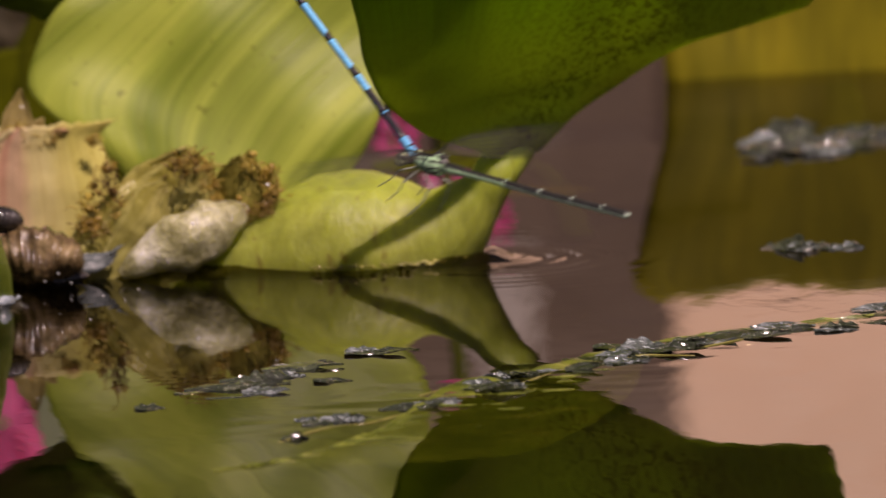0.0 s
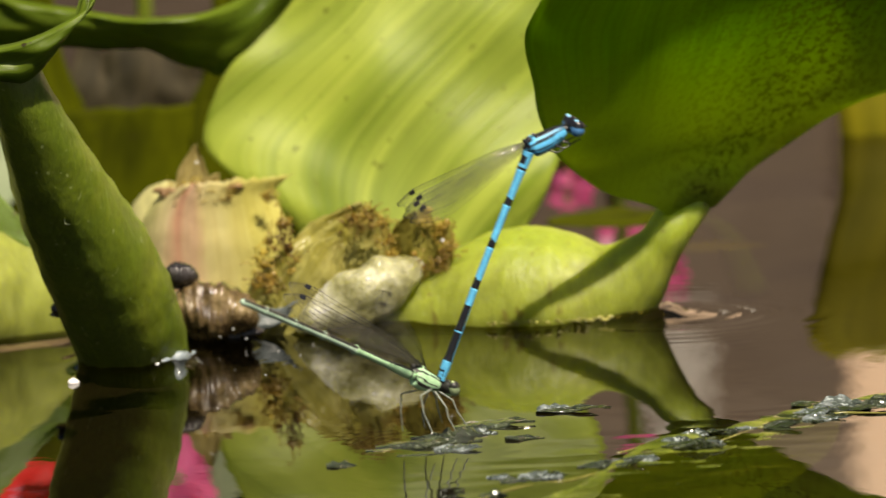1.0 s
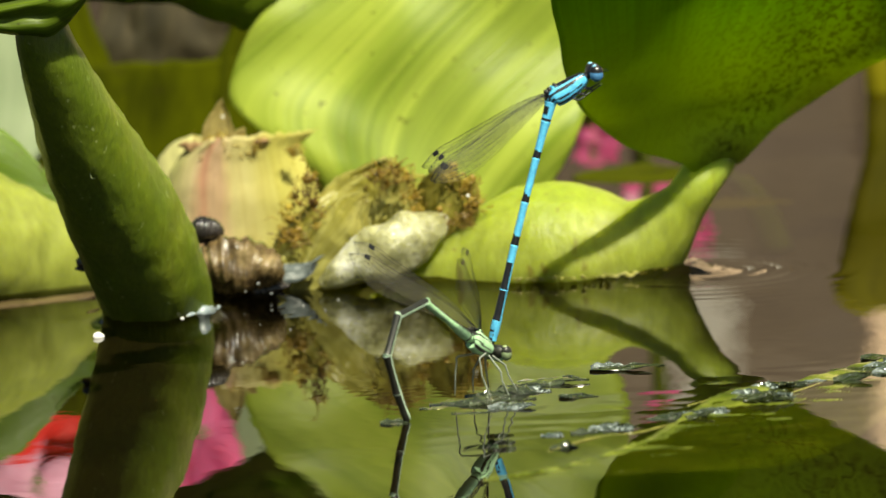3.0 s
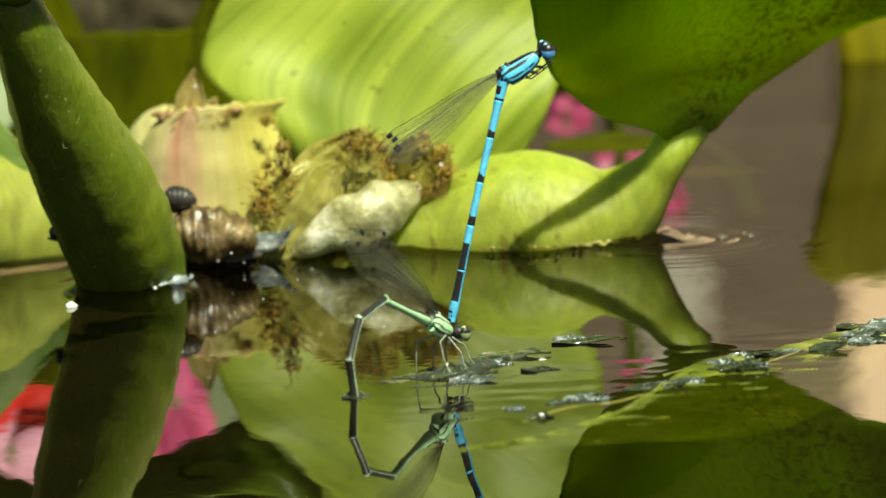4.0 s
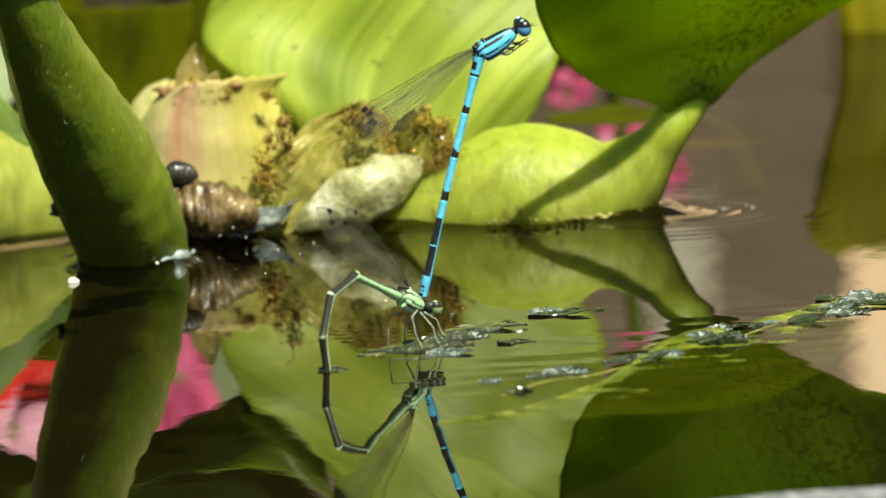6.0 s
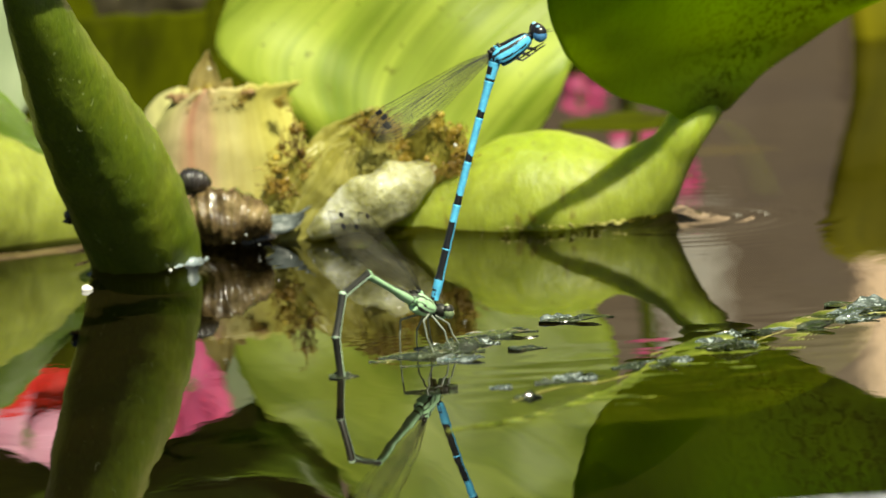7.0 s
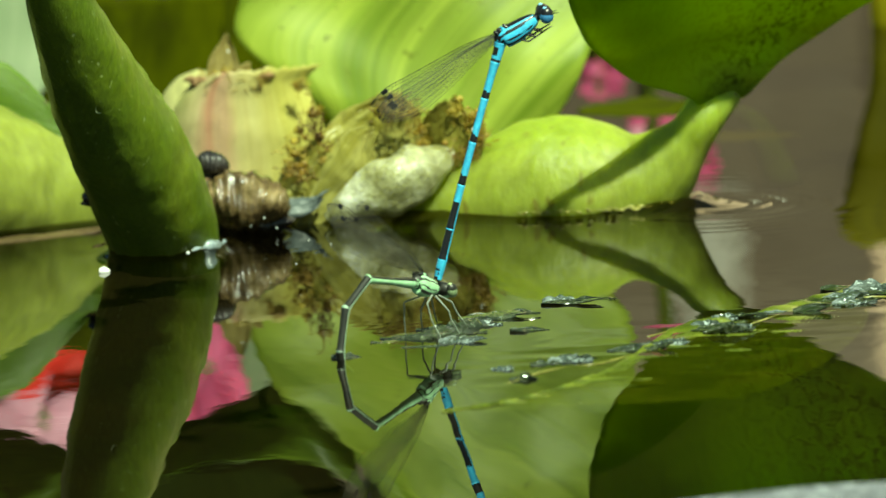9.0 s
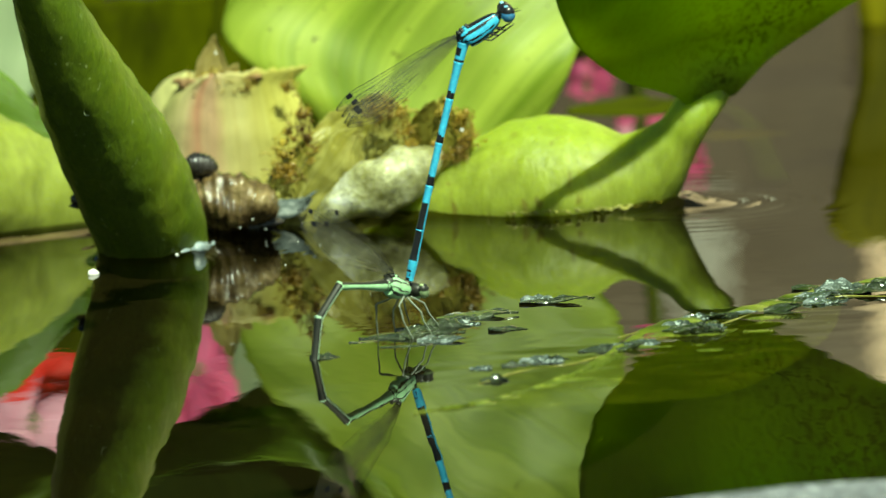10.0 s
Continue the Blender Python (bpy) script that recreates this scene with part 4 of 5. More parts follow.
# ---- snails ----
def snail(at, r, mat, label, turn):
    """A coiled ribbed shell lying on its side, with the dark foot below."""
    s = thing("snail", at, label, "snail", "pond snails")
    x, y, z = at
    path = [(x - 0.95 * r, y, z - 0.05 * r, 0.25 * r), (x - 0.75 * r, y, z, 0.60 * r), (x - 0.25 * r, y, z + 0.04 * r, 0.80 * r), (x + 0.35 * r, y, z - 0.02 * r, 0.70 * r), (x + 0.85 * r, y, z - 0.18 * r, 0.42 * r), (x + 1.10 * r, y, z - 0.28 * r, 0.12 * r)]
    part("shell", tube(path, 40, 150, 0.30, r + turn, rings=11), mat, s, "ribbed spiral shell")
    part("foot", lump((x, y + r * 0.35, z - r * 0.62), (r * 1.05, r * 0.6, r * 0.35), 0.3, 4, r), SHELL_DARK, s, "dark soft foot")
    return s


snail((-23.2, 6, 3.7), 4.6, SHELL, "wet ribbed brown snail at the water line", 0.3)
snail((-26.6, 5.5, 8.3), 1.75, SHELL_DARK, "small black snail on the brown snail", 1.3)
snail((-40.3, -9.2, 7.1), 1.0, SHELL_DARK, "tiny dark snail on the green stem", 2.0)


# ---- floating debris: rear raft on which the pair lands, front strip ----
RAFT, STRIP = [], []


def scrap(at, size, seed, where, tilt=0.35, pale=False, height=0.0):
    """One floating scrap: a crumpled, torn flake of leaf, its far side lifted out of the water."""
    d = thing("leaf_scrap", (at[0], at[1], 0), "grey-green wet flake of dead leaf with sky sheen painted in" if pale else "dark wet flake of rotting leaf on the water", "leaf scrap", "floating leaf scraps")
    ln, w = size[0] * 2, size[1]
    torn = random.Random(seed)
    sides = [[(ln * q / 8, w * torn.uniform(0.45, 1.1) * math.sin(math.pi * (0.08 + 0.86 * q / 8)) ** 0.7) for q in range(9)] for _ in range(2)]
    bm = blade((at[0] - size[0], at[1], 0.10 + height), (1, 0.3 * math.sin(seed), 0.06 * math.cos(seed * 3)), (0, 1, tilt), ln,
               sides[0], sides[1], -0.25 * math.sin(seed * 5), 0.0, 0.16, 18, 26, 0.8, seed, 0.3, crumple=0.36 * size[2])
    part("scrap", bm, DEBRIS_SHEEN if pale else DEBRIS, d, smooth=False)
    where.append(d)


rng = random.Random(11)
# x, y, half length, half width, crumple, tilt, pale
for k, (x, y, sx, sy, cr, tilt, pale) in enumerate(((7.0, -69.5, 4.0, 3.0, 1.0, 0.30, True), (6.4, -70.5, 4.6, 2.4, 1.3, 0.10, False), (14.0, -61.8, 2.9, 2.0, 0.8, 0.34, True), (14.4, -62.6, 3.4, 1.6, 0.8, 0.05, False), (18.0, -60.5, 1.8, 1.6, 0.8, 0.2, False),
                                                    (-2.4, -83, 4.4, 3.0, 1.5, 0.18, False), (-4.8, -85.5, 3.0, 2.2, 1.0, 0.06, False), (1.4, -81, 3.4, 2.6, 1.6, 0.25, False), (3.4, -77.5, 2.6, 2.4, 1.2, 0.3, False), (2.2, -87.5, 2.6, 1.8, 0.8, 0.22, True),
                                                    (-2.0, -90, 2.4, 1.4, 0.7, 0.08, False), (5.0, -76.0, 1.8, 1.6, 0.9, 0.3, True), (9.6, -81.5, 2.2, 1.6, 0.7, 0.12, False), (-10.4, -95.5, 1.7, 1.6, 0.9, 0.1, False), (6.3, -109.5, 1.2, 1.2, 0.7, 0.25, True), (-0.6, -78, 2.2, 1.6, 1.0, 0.3, False))):
    scrap((x, y), (sx, sy, cr), k + 1.0, RAFT, tilt, pale)
for k, (x, y, sx, sy, cr, tilt, pale) in enumerate(((14.0, -105.6, 2.2, 2.2, 1.3, 0.55, True), (15.2, -104.6, 2.6, 2.4, 1.4, 0.25, False), (12.0, -107.6, 2.2, 1.8, 1.2, 0.3, False), (9.0, -117.5, 1.6, 1.6, 1.0, 0.3, False), (24.8, -96.4, 2.4, 2.0, 1.0, 0.34, True),
                                                    (22.8, -99.0, 2.6, 2.0, 1.1, 0.1, False), (29.0, -84.4, 1.5, 1.6, 0.8, 0.36, True), (31.2, -90.5, 2.4, 1.8, 0.9, 0.08, False), (34.2, -79.2, 2.2, 1.6, 0.9, 0.14, False), (38.4, -76.6, 2.6, 2.0, 1.2, 0.28, True),
                                                    (41.6, -69.2, 2.8, 2.2, 1.3, 0.2, False), (44.8, -68.0, 2.4, 2.2, 1.2, 0.42, True), (47.8, -64.8, 3.0, 2.6, 1.4, 0.40, True), (45.8, -61.4, 3.4, 2.4, 1.2, 0.16, False))):
    scrap((x, y), (sx * 1.1, sy * 0.85, cr * 0.8), k + 31.0, STRIP, tilt * 0.75, pale)
for k in range(34):
    s = k / 33
    x, y = 22 + 56 * s + rng.gauss(0, 1.4), -100 + 56 * s ** 0.72 + rng.gauss(0, 2.4)
    big = 0.7 + 0.9 * rng.random() + (0.9 if s > 0.45 else 0)
    scrap((x, y), (big * 1.5, big * 0.95, 0.5 + 0.3 * big), 50.0 + k, STRIP, rng.uniform(0.05, 0.26), k % 3 == 1)
for k in range(12):
    scrap((67 + rng.uniform(-8, 11), 96 + rng.gauss(0, 3)), (rng.uniform(2.2, 4.0), 3.2, 2.6), 90.0 + k, [], rng.uniform(0.2, 0.5), k % 4 == 1, rng.uniform(0.1, 0.8))
for k in range(6):
    scrap((61 + 1.5 * k, 9 + rng.gauss(0, 1.0)), (2.0, 2.0, 1.2), 110.0 + k, [], 0.25, k % 3 == 2)
for k in range(4):
    x0, y0 = 14 + 15.5 * k, -106 + 60 * (k / 4) ** 0.75 + rng.gauss(0, 2)
    d = thing("strand", (x0, y0, 0), "pale yellow-green rotting leaf strand on the water", "leaf strand", "floating strands")
    part("fibre", tube([(x0 - 7, y0 - 7 + rng.gauss(0, 2), 0.0, 0.08), (x0 - 3, y0 - 3 + rng.gauss(0, 2), 0.05, 0.10), (x0, y0 + rng.gauss(0, 2), -0.05, 0.07), (x0 + 3, y0 + 2 + rng.gauss(0, 2), 0.04, 0.11), (x0 + 8, y0 + 6 + rng.gauss(0, 2), -0.05, 0.06)], 8, 40, 0.6, k), STRAND, d)
    STRIP.append(d)


def algae_mat():
    """A sunken rotting leaf under a skin of algae: its far edge and many long streaks break the surface."""
    a = thing("algae_mat", (30, -80, 0), "streaky green algae on a sunken leaf breaking the water", "algae", kind="stuff")
    far_edge = [(0, -138), (8.9, -130), (16.9, -115), (22.1, -97), (26.1, -82.5), (35.6, -73), (42, -64.5), (49.6, -57.5), (65, -49), (88, -40)]
    near_edge = [(0, -139), (8.9, -137), (17, -137), (31, -136), (38, -124), (43, -106), (46, -90), (48, -68), (65, -55), (88, -46)]
    bm = bmesh.new()
    nx, ny = 180, 90
    grid = []
    for i in range(nx + 1):
        x = 88 * i / nx
        f, n = float(hermite(far_edge, x)[0]), float(hermite(near_edge, x)[0])
        row = []
        for j in range(ny + 1):
            t = j / ny
            y = n + (f - n) * t + 1.6 * noise.noise(Vector((x * 0.3, t * 3, 0)))
            streak = noise.noise(Vector((x * 0.11 + y * 0.03, y * 0.40, 2))) + 0.6 * noise.noise(Vector((x * 0.3, y * 0.9, 7)))
            z = -0.16 + 0.26 * streak + 0.07 * noise.noise(Vector((x * 1.2, y * 1.5, 4))) + 0.16 * ease(t, 0.45, 0.85) + 0.22 * ease(t, 0.9, 0.97) * (1 - ease(t, 0.97, 1.0)) - 0.3 * (1 - ease(t, 0.0, 0.12)) - 0.35 * ease(t, 0.98, 1.0)
            row.append(bm.verts.new((x, y, z)))
        grid.append(row)
    for i in range(nx):
        for j in range(ny):
            bm.faces.new((grid[i][j], grid[i + 1][j], grid[i + 1][j + 1], grid[i][j + 1]))
    part("algae_sheet", bm, ALGAE, a)
    STRIP.append(a)


algae_mat()


# Pale tubes added for the glint of the raised water round the stem.
fm = thing("foam", (-30, -8, 0.7), "thin pale line in place of the water's glint round the stem", "foam")
for a0, a1, r0 in ((-125, -92, 0.26), (-90, -52, 0.46), (-52, -22, 0.56), (-24, 4, 0.34)):
    part("glint_strip", tube([(-32.2 + 6.7 * math.cos(radians(a0 + (a1 - a0) * q / 5)), -4.1 + 6.8 * math.sin(radians(a0 + (a1 - a0) * q / 5)), 0.75 + 0.12 * math.sin(q * 2.1 + a0), r0 * (0.3 if q in (0, 5) else 1.0)) for q in range(6)], 10, 30, 0.7, a0), WATER_GLINT, fm)
wp = thing("petal", (-38.9, -19.6, 0), "small white petal scrap standing in the water", "petal")
part("petal_sheet", blade((-39.5, -19.6, 0.35), (1, 0.3, -0.12), (0.12, 0.5, 1), 1.4, [(0, 0.25), (0.5, 0.42), (1.0, 0.30), (1.4, 0.1)], [(0, 0.15), (0.6, 0.5), (1.4, 0.25)], 0.2, 0.0, 0.1, 14, 14, 0.3, 8.0, 0.2), WHITE_PETAL, wp)


# ---- scum where the petiole cuts the water ----
sc = thing("scum", (14, 7, 0.6), "thin line of wet olive scum along the petiole", "scum", kind="stuff")
bm = bmesh.new()
for k in range(150):
    q = rng.random()
    x = 4 + 22 * q
    y = 15.2 - 8.7 * math.sin(math.pi * (0.18 + 0.68 * q)) ** 0.6 + rng.gauss(0, 0.25)
    r = rng.uniform(0.07, 0.2) * (1.5 if q > 0.75 else 1.0)
    lump((x, y, 0.75 + rng.gauss(0, 0.12)), (r * 1.6, r, r * 0.7), 0.6, 2, k * 0.7, 2.0, bm=bm)
part("crumbs", bm, STRAND, sc)


# ---- bubbles and drops at the water line, their glint put in as white skin ----
BUBBLE = plain("white_glint_skin", (0.92, 0.92, 0.90), 0.12, coat=1.0, vary=0.05)
for k, (x, y, z, r) in enumerate(((19.7, 8.6, 0.6, 0.2), (14.5, 8.2, 0.6, 0.12), (23, 8.6, 0.6, 0.13), (9, 8.6, 0.6, 0.16), (-46.5, 18, 0.5, 0.3), (-47.2, 12, 0.2, 0.22), (-44.8, 17, 0.4, 0.2),
                                  (-29.6, -11.4, 0.6, 0.28), (-33, -11.6, 0.6, 0.2), (-22.5, 1.2, 1.6, 0.12), (-21, 1.6, 2.4, 0.14), (-19.6, 3.0, 1.0, 0.12), (-20.6, 2.6, 5.0, 0.14), (-23.2, 1.8, 6.6, 0.16),
                                  (-16, -2, 0.1, 0.11), (-13.5, -6, 0.1, 0.1), (-17.4, -20, 0.05, 0.11), (-12, 2, 0.1, 0.1), (28, 24, 0.05, 0.2), (-5.5, 7.0, 6.6, 0.3), (-3.6, 7.6, 6.0, 0.22), (3.2, 10.2, 10.2, 0.26), (-24.6, 37.0, 17.0, 0.22))):
    d = thing("bubble", (x, y, z), "tiny bubble with its sun glint painted as white skin", "bubble", "bubbles and drops")
    part("skin", lump((x, y, z), (r * 0.75, r * 0.75, r * 0.75), 0.04, 3, k), BUBBLE, d)
for k in range(34):
    a = rng.random()
    if k < 22:
        x, y, z, r = 6 + 19 * a, 8.4 - 0.8 * math.sin(math.pi * a) + rng.gauss(0, 0.3), 0.5, rng.uniform(0.04, 0.10)
    else:
        x, y, z, r = -32.2 - 6.6 * math.cos(math.pi * (0.1 + 0.8 * a)), -4.2 - 6.9 * math.sin(math.pi * (0.1 + 0.8 * a)), 0.6, rng.uniform(0.05, 0.13)
    d = thing("bubble", (x, y, z), "tiny foam bead at the water line", "bubble", "bubbles and drops")
    part("skin", lump((x, y, z), (r, r, r), 0.04, 2, k), BUBBLE, d)


# ---- damselflies ----
def wing(fly, length, width, joint, name_label):
    """One narrow wing along -x of its own joint, upright: membrane, veins and the dark wing spot."""
    def outline(s):
        top = width * 0.38 * min(1, s * 3.5) ** 0.8 * (1 - max(0, s - 0.86) ** 2 * 40)
        low = -width * 0.62 * (math.sin(min(1, s * 1.25) * math.pi / 2) ** 1.6) * (1 - max(0, (s - 0.72) / 0.28) ** 2.2)
        return top, low
    bm = bmesh.new()
    n, rows = 28, []
    for i in range(n + 1):
        s = i / n
        top, low = outline(s)
        rows.append([(bm.verts.new((-s * length, y, low + (top - low) * k / 6))) for k in range(7) for y in (0.008, -0.008)])
    for a, b in zip(rows, rows[1:]):
        for k in range(0, 12, 2):
            bm.faces.new((a[k], b[k], b[k + 2], a[k + 2]))
            bm.faces.new((a[k + 1], a[k + 3], b[k + 3], b[k + 1]))
    w = new("wing", mesh_from("wing", bm, WING))
    w.parent = fly
    BASE[w.name] = Vector((0, 0, 0))
    tagged(w, name_label)
    bm = bmesh.new()
    for f, r in ((1.0, 0.036), (0.88, 0.024), (0.70, 0.018), (0.52, 0.016), (0.36, 0.015), (0.18, 0.015), (0.0, 0.02)):
        path = []
        for i in range(9):
            s = i / 8
            top, low = outline(s)
            path.append((-s * length, 0, low + (top - low) * f, r))
        tube(path, 4, 16, bm=bm)
    for i in range(30):
        s = 0.12 + 0.85 * i / 30
        top, low = outline(s)
        tube([(-s * length, 0, top, 0.009), (-(s + 0.012) * length, 0, (top + low) / 2, 0.008), (-s * length, 0, low, 0.008)], 3, 2, bm=bm)
    part("vein_net", bm, BLACK, w)
    top, low = outline(0.88)
    part("wing_spot", box((-0.905 * length, -0.03, top - 0.55), (-0.865 * length, 0.03, top - 0.05), bevel=0.02), BLACK, w)
    w.matrix_basis = joint
    return w


def leg(fly, pts, r, mat):
    rows = []
    for k, (p, q) in enumerate(zip(pts, pts[1:])):
        for i in range(3):
            rows.append((*(Vector(p).lerp(Vector(q), i / 3)), r * (1 - 0.5 * (k + i / 3) / len(pts))))
    rows.append((*pts[-1], r * 0.4))
    return part("leg", tube(rows, 7, 30), mat, fly)


def head(fly, at, mats, tilt, size=1.0):
    """The broad head with an eye on each side, black crown, pale spots behind the eyes and short antennae."""
    turn = Matrix.Rotation(tilt, 4, "Y")

    def here(p):
        return Vector(at) + turn @ (Vector(p) * size)

    def lobe(p, r, seed, detail=3):
        return lump(here(p), [q * size for q in r], 0.03, detail, seed)
    h = part("head", lobe((0, 0, 0.06), (0.80, 1.35, 0.82), 1.0), mats[1], fly, "black head")
    part("face", lobe((0.58, 0, -0.30), (0.58, 1.0, 0.56), 2.0), mats[0], h)
    for s in (1, -1):
        part("eye", lobe((0.22, s * 1.30, -0.14), (0.74, 0.58, 0.72), 3.0), mats[2], h)
        part("eye_crown", lobe((0.02, s * 1.28, 0.16), (0.70, 0.58, 0.66), 3.0), mats[1], h)
        part("eye_spot", lobe((-0.40, s * 1.22, 0.46), (0.28, 0.34, 0.24), 4.0, 2), mats[3], h)
        part("antenna", tube([(*here((0.7, s * 0.45, 0.45)), 0.06), (*here((1.25, s * 0.7, 1.0)), 0.02)], 4, 4), mats[1], h)
    return h


def thorax(fly, back, front, wide, mats, bold=1.0):
    """The deep thorax between two points, its side striped."""
    b, f = Vector(back), Vector(front)
    d = f - b
    up = Vector((-d.z, 0, d.x)).normalized()
    rows = []
    for s, r, o in ((0.0, 0.45, -0.1), (0.05, 0.86, 0.1), (0.16, 1.18, 0.14), (0.4, 1.20, 0.0), (0.7, 1.02, -0.02), (0.92, 0.74, 0.0), (1.0, 0.45, 0.0)):
        c = b + d * s + up * o
        rows.append((c.x, c.y, c.z, r))

    def stripes(s, a):
        h = math.sin(a)
        if h > 0.80 or (0.37 - 0.13 * bold < h - 0.22 * s < 0.37 + 0.13 * bold and 0.1 < s < 0.94) or (-0.07 - 0.09 * bold < h + 0.35 * s < -0.07 + 0.09 * bold and 0.12 < s < 0.75) or (-0.72 < h + 0.1 * s < -0.52) or s < 0.09 or s > 0.95 or (s < 0.30 and h > 0.30 and math.sin(26 * s + 5 * h) > 0.15) or (bold > 0.9 and 0.10 < s < 0.26 and -0.2 < h < 0.1):
            return 1
        return 0
    t = part("thorax", tube(rows, 56, 48, flat=wide, mats=stripes, up=up), [mats[0], mats[1]], fly, "striped thorax")
    for k in range(4):
        c = b + d * (0.06 + 0.08 * k) + up * (1.08 + 0.05 * (k % 2))
        for q in (0.4, -0.4):
            part("wing_hinge", lump((c.x, c.y + q, c.z), (0.26, 0.24, 0.24), 0.5, 2, k), mats[1 if k != 2 else 0], fly)
    part("neck", tube([(*(f - d * 0.05), 0.5), (*(f + d * 0.12), 0.42)], 12, 6), mats[1], fly)
    return t


def build_male():
    """Stands on the tip of its abdomen (the origin), abdomen up along z, thorax bent forward along x."""
    m = thing("damselfly", (0, 0, 0), "bright blue and black male damselfly clasping its mate", "damselfly", "damselfly pair")
    marks = (0.0, 0.085, 0.215, 0.40, 0.58, 0.765, 0.92, 1.0)
    long = 26.8

    def spine(s):
        return -0.15 * math.sin(math.pi * s) ** 1.2, long * s

    def width(s):
        return 0.92 * float(hermite([(0, 0.46), (0.06, 0.56), (0.12, 0.50), (0.5, 0.43), (0.85, 0.46), (0.93, 0.58), (1, 0.70)], s)[0])
    for k, (a, b) in enumerate(zip(marks, marks[1:])):
        path = []
        for i in range(7):
            s = a + (b - a) * i / 6
            x, z = spine(s)
            path.append((x, 0, z, width(s) * (1.07 if i in (0, 6) else 1.0)))

        def rule(s, ang, k=k):
            back = math.sin(ang)
            if k == 0:
                return 1 if (back > 0.3 and 0.42 < s < 0.52) or (back > 0.2 and s < 0.12) or (abs(back - 0.4) < 0.15 and 0.2 < s < 0.34) else 0
            if k == 1:
                return 1 if back > -0.6 and s < 0.96 else 0
            if k == 2:
                return 1 if back > -0.6 and s < 0.58 else 0
            if k in (3, 4, 5):
                return 1 if s < (0.18, 0.14, 0.16)[k - 3] + 0.05 * max(0, back) else 0
            return 1 if s < 0.14 or (back > 0.35 and 0.3 < s < 0.75) else 0
        part("abdomen_segment", tube(path, 24, 28, mats=rule, up=(-1, 0, 0)), [BLUE, BLACK], m)
    part("claspers", tube([(0.1, 0.12, 0.1, 0.16), (0.25, 0.1, -0.5, 0.08)], 8, 6), BLACK, m)
    a = radians(41)
    back = (0.1, 0, long + 0.1)
    front = (0.1 + 4.6 * math.sin(a), 0, long + 0.1 + 4.6 * math.cos(a))
    thorax(m, (back[0] - 0.2, 0, back[2] - 0.1), front, 0.82, [BLUE, BLACK])
    head(m, (front[0] + 0.95 * math.sin(a), 0, front[2] + 0.95 * math.cos(a)), [BLUE, BLACK, EYE_BLUE, BLUE_PALE], radians(20), 1.04)
    cx, cz = (back[0] + front[0]) / 2, (back[2] + front[2]) / 2
    for k in range(3):
        for s in (1, -1):
            hip = Vector((cx + 0.62 * (k - 0.6) + 0.62, s * 0.45, cz + 0.70 * (k - 0.6) - 0.55))
            knee = hip + Vector((0.30 + 1.0 * 0.66, s * 0.35, -0.45 + 0.55))
            foot = hip + Vector((0.34 + 2.3 * 0.66, s * 0.15, -0.30 + 2.0 * 0.62))
            leg(m, [hip, knee, foot], 0.11, BLACK)
    wings = [wing(m, 17.4, 2.7, Matrix(), "clear narrow wing with dark veins") for _ in range(4)]
    return m, wings, Vector((cx - 0.8, 0, cz - 0.1)) * MM


SEGS = (9.4, 5.2, 4.7, 4.6, 3.6)


def build_female():
    """Origin at the neck where it is clasped; head along +x, thorax and abdomen along -x."""
    f = thing("damselfly", (0, 0, 0), "pale green and black female damselfly with arched abdomen", "damselfly", "damselfly pair")
    thorax(f, (-4.6, 0, -0.15), (-0.3, 0, -0.2), 0.80, [LIME, BRONZE], 0.7)
    head(f, (0.85, 0, -0.1), [LIME, BRONZE, EYE_GREEN, LIME_PALE], radians(12), 0.95)
    nose = radians(20)

    def level(p):
        """From level axes into the tilted body."""
        return (math.cos(nose) * p[0] - math.sin(nose) * p[2], p[1], math.sin(nose) * p[0] + math.cos(nose) * p[2])
    for hip, knee, shin, foot in (((-0.7, 0.5, -0.7), (0.5, 1.3, -1.7), (1.0, 1.5, -3.0), (2.0, 1.9, -4.6)), ((-1.4, 0.5, -0.6), (-1.0, 1.8, -2.3), (-0.9, 2.0, -3.4), (-0.2, 2.4, -5.0)), ((-1.9, 0.5, -0.3), (-4.5, 1.5, -0.7), (-4.4, 1.8, -2.6), (-3.6, 2.4, -5.0))):
        for s in (1, -1):
            leg(f, [level((p[0], s * p[1], p[2])) for p in (hip, knee, shin, foot)], 0.11, GREY_LEG)
    segs = []
    for k, ln in enumerate(SEGS):
        r = 0.5 if k == 0 else 0.48
        path = [(0.1, 0, 0, r), (-ln * 0.15, 0, 0, r * (1.25 if k == 0 else 0.92)), (-ln * 0.5, 0, 0, r * 0.85), (-ln * 0.9, 0, 0, r * 0.92), (-ln, 0, 0, r * (1.08 if k < 4 else 0.5))]

        def rule(s, ang, k=k):
            # dark back, pale side, pale ring at the joint
            if k == 0:
                return 1 if (math.sin(ang) > 0.45 and s > 0.05) or 0.10 < s < 0.13 or 0.38 < s < 0.41 else 0
            return 0 if math.sin(ang) < -0.05 or s > 0.95 else 1
        seg = new("abdomen_segment", mesh_from("abdomen_segment", tube(path, 20, 24, mats=rule, up=(0, 0, 1)), [LIME if k == 0 else PALE_SIDE, BRONZE]))
        seg.parent = f
        segs.append(seg)
    wings = [wing(f, 18.5, 3.3, Matrix(), "clear narrow wing with dark veins") for _ in range(4)]
    return f, segs, wings


MALE, MALE_WINGS, MALE_HINGE = build_male()
FEMALE, FEMALE_SEGS, FEMALE_WINGS = build_female()


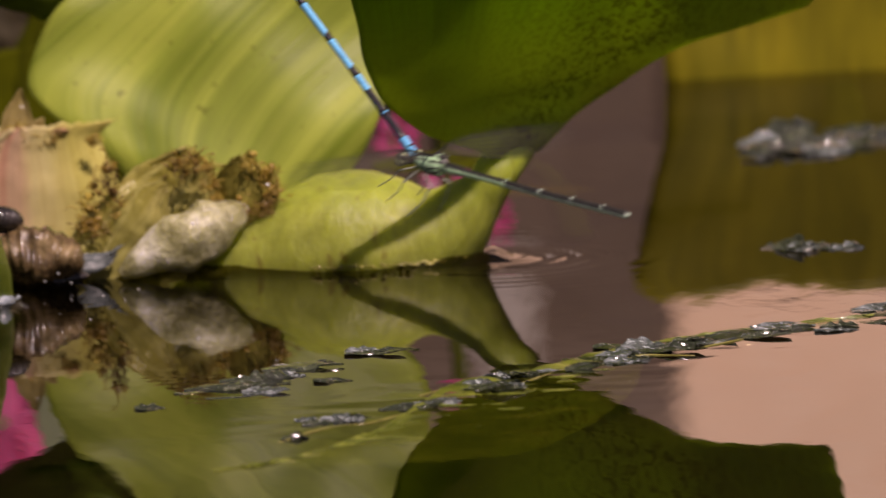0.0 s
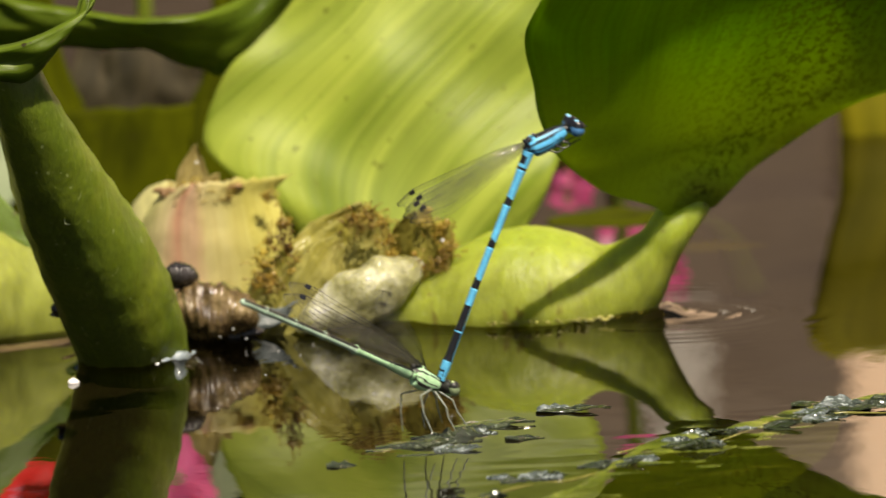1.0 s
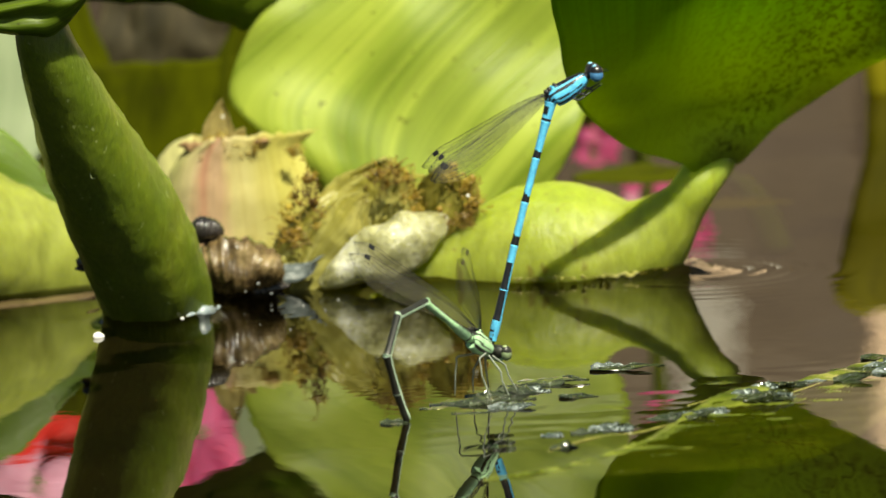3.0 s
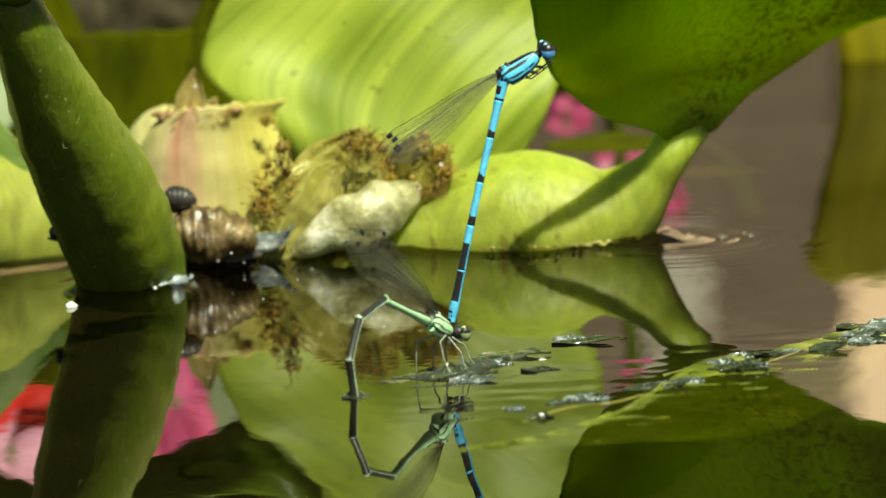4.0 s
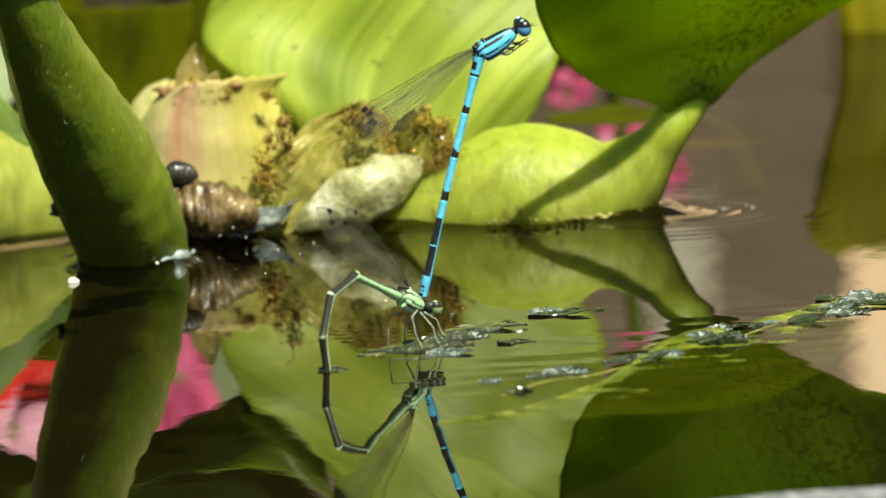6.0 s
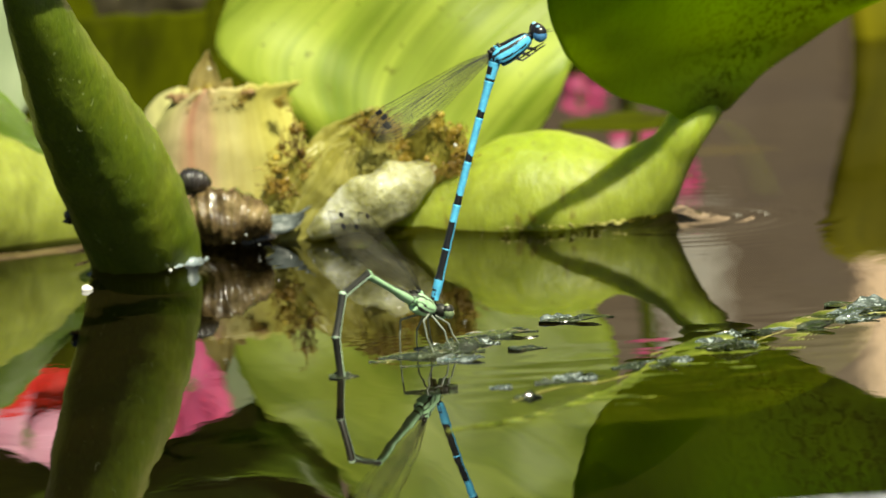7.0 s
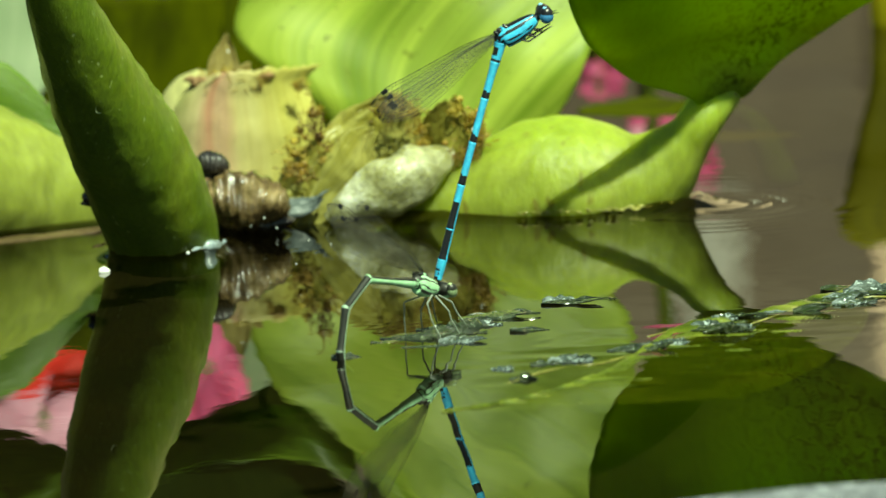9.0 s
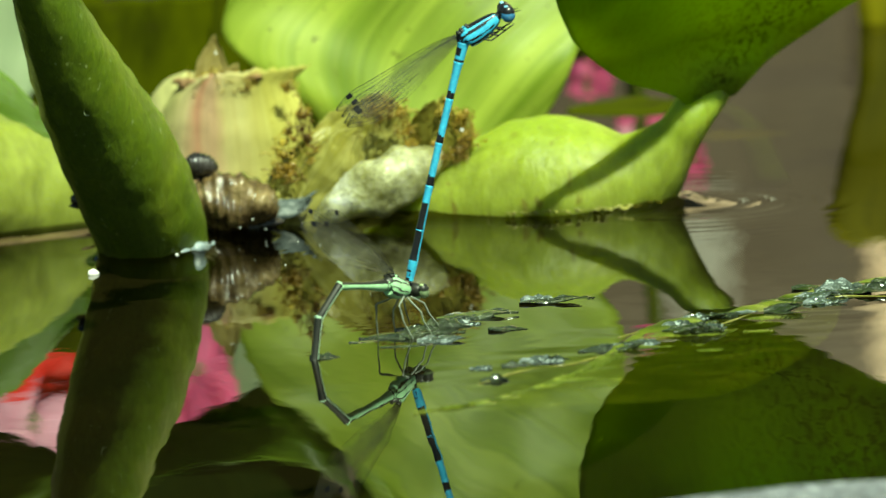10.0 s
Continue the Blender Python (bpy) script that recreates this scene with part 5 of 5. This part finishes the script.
# ---- movement ----
def motions():
    # drift of the rear raft and the front strip: seconds, mm to the right, mm away
    raft = [(0, -0.4, 4.5), (0.5, 0.1, 4.0), (1, 1.4, 2.6), (1.5, 2.6, 0.8), (2, 3.6, 1.0), (2.5, 4.6, 0.8), (4, 3.3, -3.0), (4.5, 1.9, -3.6),
            (5, 1.2, -2.2), (6.5, 0.3, -1.4), (7, 0.2, -1.2), (7.5, 0, 0), (8, -0.3, 0.7), (8.5, -0.95, 1.4), (9, -1.4, 1.8), (9.5, -2.1, 2.1), (10, -2.6, 2.8)]
    strip = [(0, -4.2, -0.8), (0.5, -3.4, -1.7), (1, -1.7, -2.9), (1.5, -0.1, -3.6), (2, 1.4, -2.2), (2.5, 2.65, -1.4), (4, 3.5, -2.4), (4.5, 2.5, -2.8),
             (5, 1.95, -1.2), (6.5, 0.65, -2.1), (7, 0.5, -1.6), (7.5, 0, 0), (8, -0.25, 0.7), (8.5, -0.97, 1.1), (9, -1.7, 1.6), (9.5, -2.7, 0.6), (10, -3.7, 1.5)]
    for group, rows in ((RAFT, raft), (STRIP, strip)):
        for ob in group:
            at = BASE[ob.name]
            walk(ob, [(t, pose((at.x + x) * MM, (at.y + y) * MM, at.z * MM)) for t, x, y in rows])

    # the pair: seconds, abdomen tip of the male (mm), its head (mm), heading of male and female (degrees from +x)
    pair = [
        (0.0, (19.2, -79, 24.7), (-3.5, -70, 49.8), 160, 135), (0.1, (11.8, -79, 22.2), (-6.8, -68, 48.0), 157, 135), (0.2, (4.7, -79, 16.2), (-10.5, -65, 42.4), 155, 131),
        (0.3, (-5.8, -79, 17.3), (-18.0, -65, 44.0), 148, 131), (0.4, (-7.7, -79, 14.8), (-19.6, -67, 42.0), 140, 129), (0.5, (-3.8, -79, 13.5), (-8.0, -70, 43.4), 115, 113),
        (0.6, (3.0, -79, 12.4), (-0.9, -70, 41.6), 95, 92), (0.7, (0.2, -79, 12.6), (1.5, -71, 42.2), 85, 82), (0.8, (-3.9, -79, 10.4), (3.6, -71, 39.9), 68, 73),
        (0.9, (-0.4, -79, 8.6), (10.6, -73, 36.8), 40, 53), (1.0, (2.1, -79, 6.9), (19.4, -77, 36.2), 20, 44), (1.2, (2.4, -79, 6.6), (20.4, -77, 36.4), 12, 43),
        (1.5, (2.8, -79, 6.5), (19.3, -78, 36.6), 10, 56), (2.0, (4.2, -79.5, 6.7), (19.2, -78, 36.9), 10, 54), (2.5, (5.2, -80, 6.7), (19.4, -78, 37.2), 10, 53),
        (4.0, (3.4, -82, 5.4), (15.4, -80, 35.0), 10, 56), (4.5, (2.0, -82, 5.1), (14.4, -80, 35.0), 10, 56), (5.0, (0.5, -81.5, 5.4), (12.5, -80, 34.8), 10, 56),
        (6.5, (0.0, -81, 5.3), (13.3, -79, 35.0), 10, 56), (7.0, (-0.1, -80.5, 5.6), (13.3, -79, 35.2), 10, 56), (7.5, (-0.1, -80, 5.9), (13.2, -79, 35.8), 10, 56),
        (8.0, (-0.6, -79.5, 6.0), (11.9, -78, 35.7), 10, 56), (8.5, (-1.1, -79, 6.1), (11.8, -78, 35.9), 10, 56), (9.0, (-1.6, -79, 6.0), (12.0, -78, 35.6), 10, 56),
        (9.5, (-2.9, -78.5, 5.8), (10.3, -78, 35.5), 10, 56), (10.0, (-3.5, -78, 5.9), (9.2, -78, 36.1), 10, 56)]
    nod = [(0, -8), (0.5, -4), (0.8, 2), (1.0, 22), (2.5, 26), (4.5, 20), (7.0, 20), (8.5, 16), (10, 14)]
    lean = math.atan2(4.07, 31.5)
    male, female = [], []
    for t, tip, top, yaw_m, yaw_f in pair:
        tip, top = Vector(tip), Vector(top)
        d = (top - tip).normalized()
        ahead = Vector((math.cos(radians(yaw_m)), math.sin(radians(yaw_m)), 0))
        y = d.cross(ahead).normalized()
        x = y.cross(d)
        z = d * math.cos(lean) - x * math.sin(lean)
        x = y.cross(z)
        male.append((t, Matrix.Translation(tip * MM) @ Matrix((x, y, z)).transposed().to_4x4()))
        down = float(hermite(nod, t)[0])
        female.append((t, Matrix.Translation((tip + Vector((0, 0, -0.35 - 0.55 * ease(t, 0.8, 1.5)))) * MM) @ pose(0, 0, 0, 0, 0, yaw_f) @ pose(0, 0, 0, 0, down, 0)))
    walk(MALE, male)
    walk(FEMALE, female)

    # how far each abdomen segment of the female points up (degrees) from straight back and level
    arch = [(0, -8, -8, -7, -7, -7), (0.2, -5, -5, -4, -4, -4), (0.5, -5, -6, -7, -8, -8), (0.8, 4, 3, 2, 2, 2), (1.0, 25, 25, 24, 24, 24), (1.2, 29, 24, 16, 6, 0), (1.3, 34, 16, -12, -54, -70),
            (1.4, 37, 0, -44, -92, -104), (1.5, 37, -10, -53, -108, -132), (2.0, 37, -9, -56, -110, -127), (2.5, 36, -7, -60, -112, -121), (4.0, 23, -16, -62, -99, -112),
            (4.5, 20, -17, -63, -98, -110), (5.0, 20, -17, -64, -98, -110), (6.5, 25, -17, -68, -97, -110), (7.0, 26, -17, -69, -97, -110), (7.5, 22, -20, -70, -98, -110), (8.5, 15, -27, -72, -98, -110),
            (9.0, 11, -30, -73, -98, -108), (9.5, 8, -34, -74, -98, -107), (10.0, 8, -35, -75, -98, -106)]
    rows = [[] for _ in SEGS]
    for t, *angles in arch:
        down = float(hermite(nod, t)[0])
        x, z = -4.4, -0.1
        for k, (ln, ang) in enumerate(zip(SEGS, angles)):
            b = radians(ang - down)
            rows[k].append((t, pose(x * MM, 0, z * MM, 0, math.degrees(b), 0)))
            x, z = x - ln * math.cos(b), z + ln * math.sin(b)
    for seg, r in zip(FEMALE_SEGS, rows):
        walk(seg, r)

    # wings: beating while they fly, then folded; the female's still tremble until about five seconds
    for fly_wings, hinge, rest, calm in ((MALE_WINGS, MALE_HINGE, -49.0, 1.0), (FEMALE_WINGS, Vector((-2.6, 0, 0.9)) * MM, 12.0, 5.0)):
        for k, w in enumerate(fly_wings):
            side = 1 if k % 2 else -1
            hind = 5.0 if k >= 2 else 0.0
            keys = []
            t = 0.0
            beat = 1
            while t < calm - 0.05:
                open_by = (48 + 44 * beat) if t < 1.0 else (14 + 9 * beat)
                keys.append((t, Matrix.Translation(hinge) @ pose(0, 0, 0, 0, rest + hind, 0) @ pose(0, 0, 0, 0, 0, side * open_by)))
                beat = -beat
                t += 0.025 if t < 1.0 else 0.2
            still = Matrix.Translation(hinge) @ pose(0, 0, 0, 0, rest + hind, 0) @ pose(0, 0, 0, 0, 0, side * (3 + 0.6 * hind))
            keys += [(calm + 0.3, still), (10.0, still)]
            walk(w, keys)


motions()
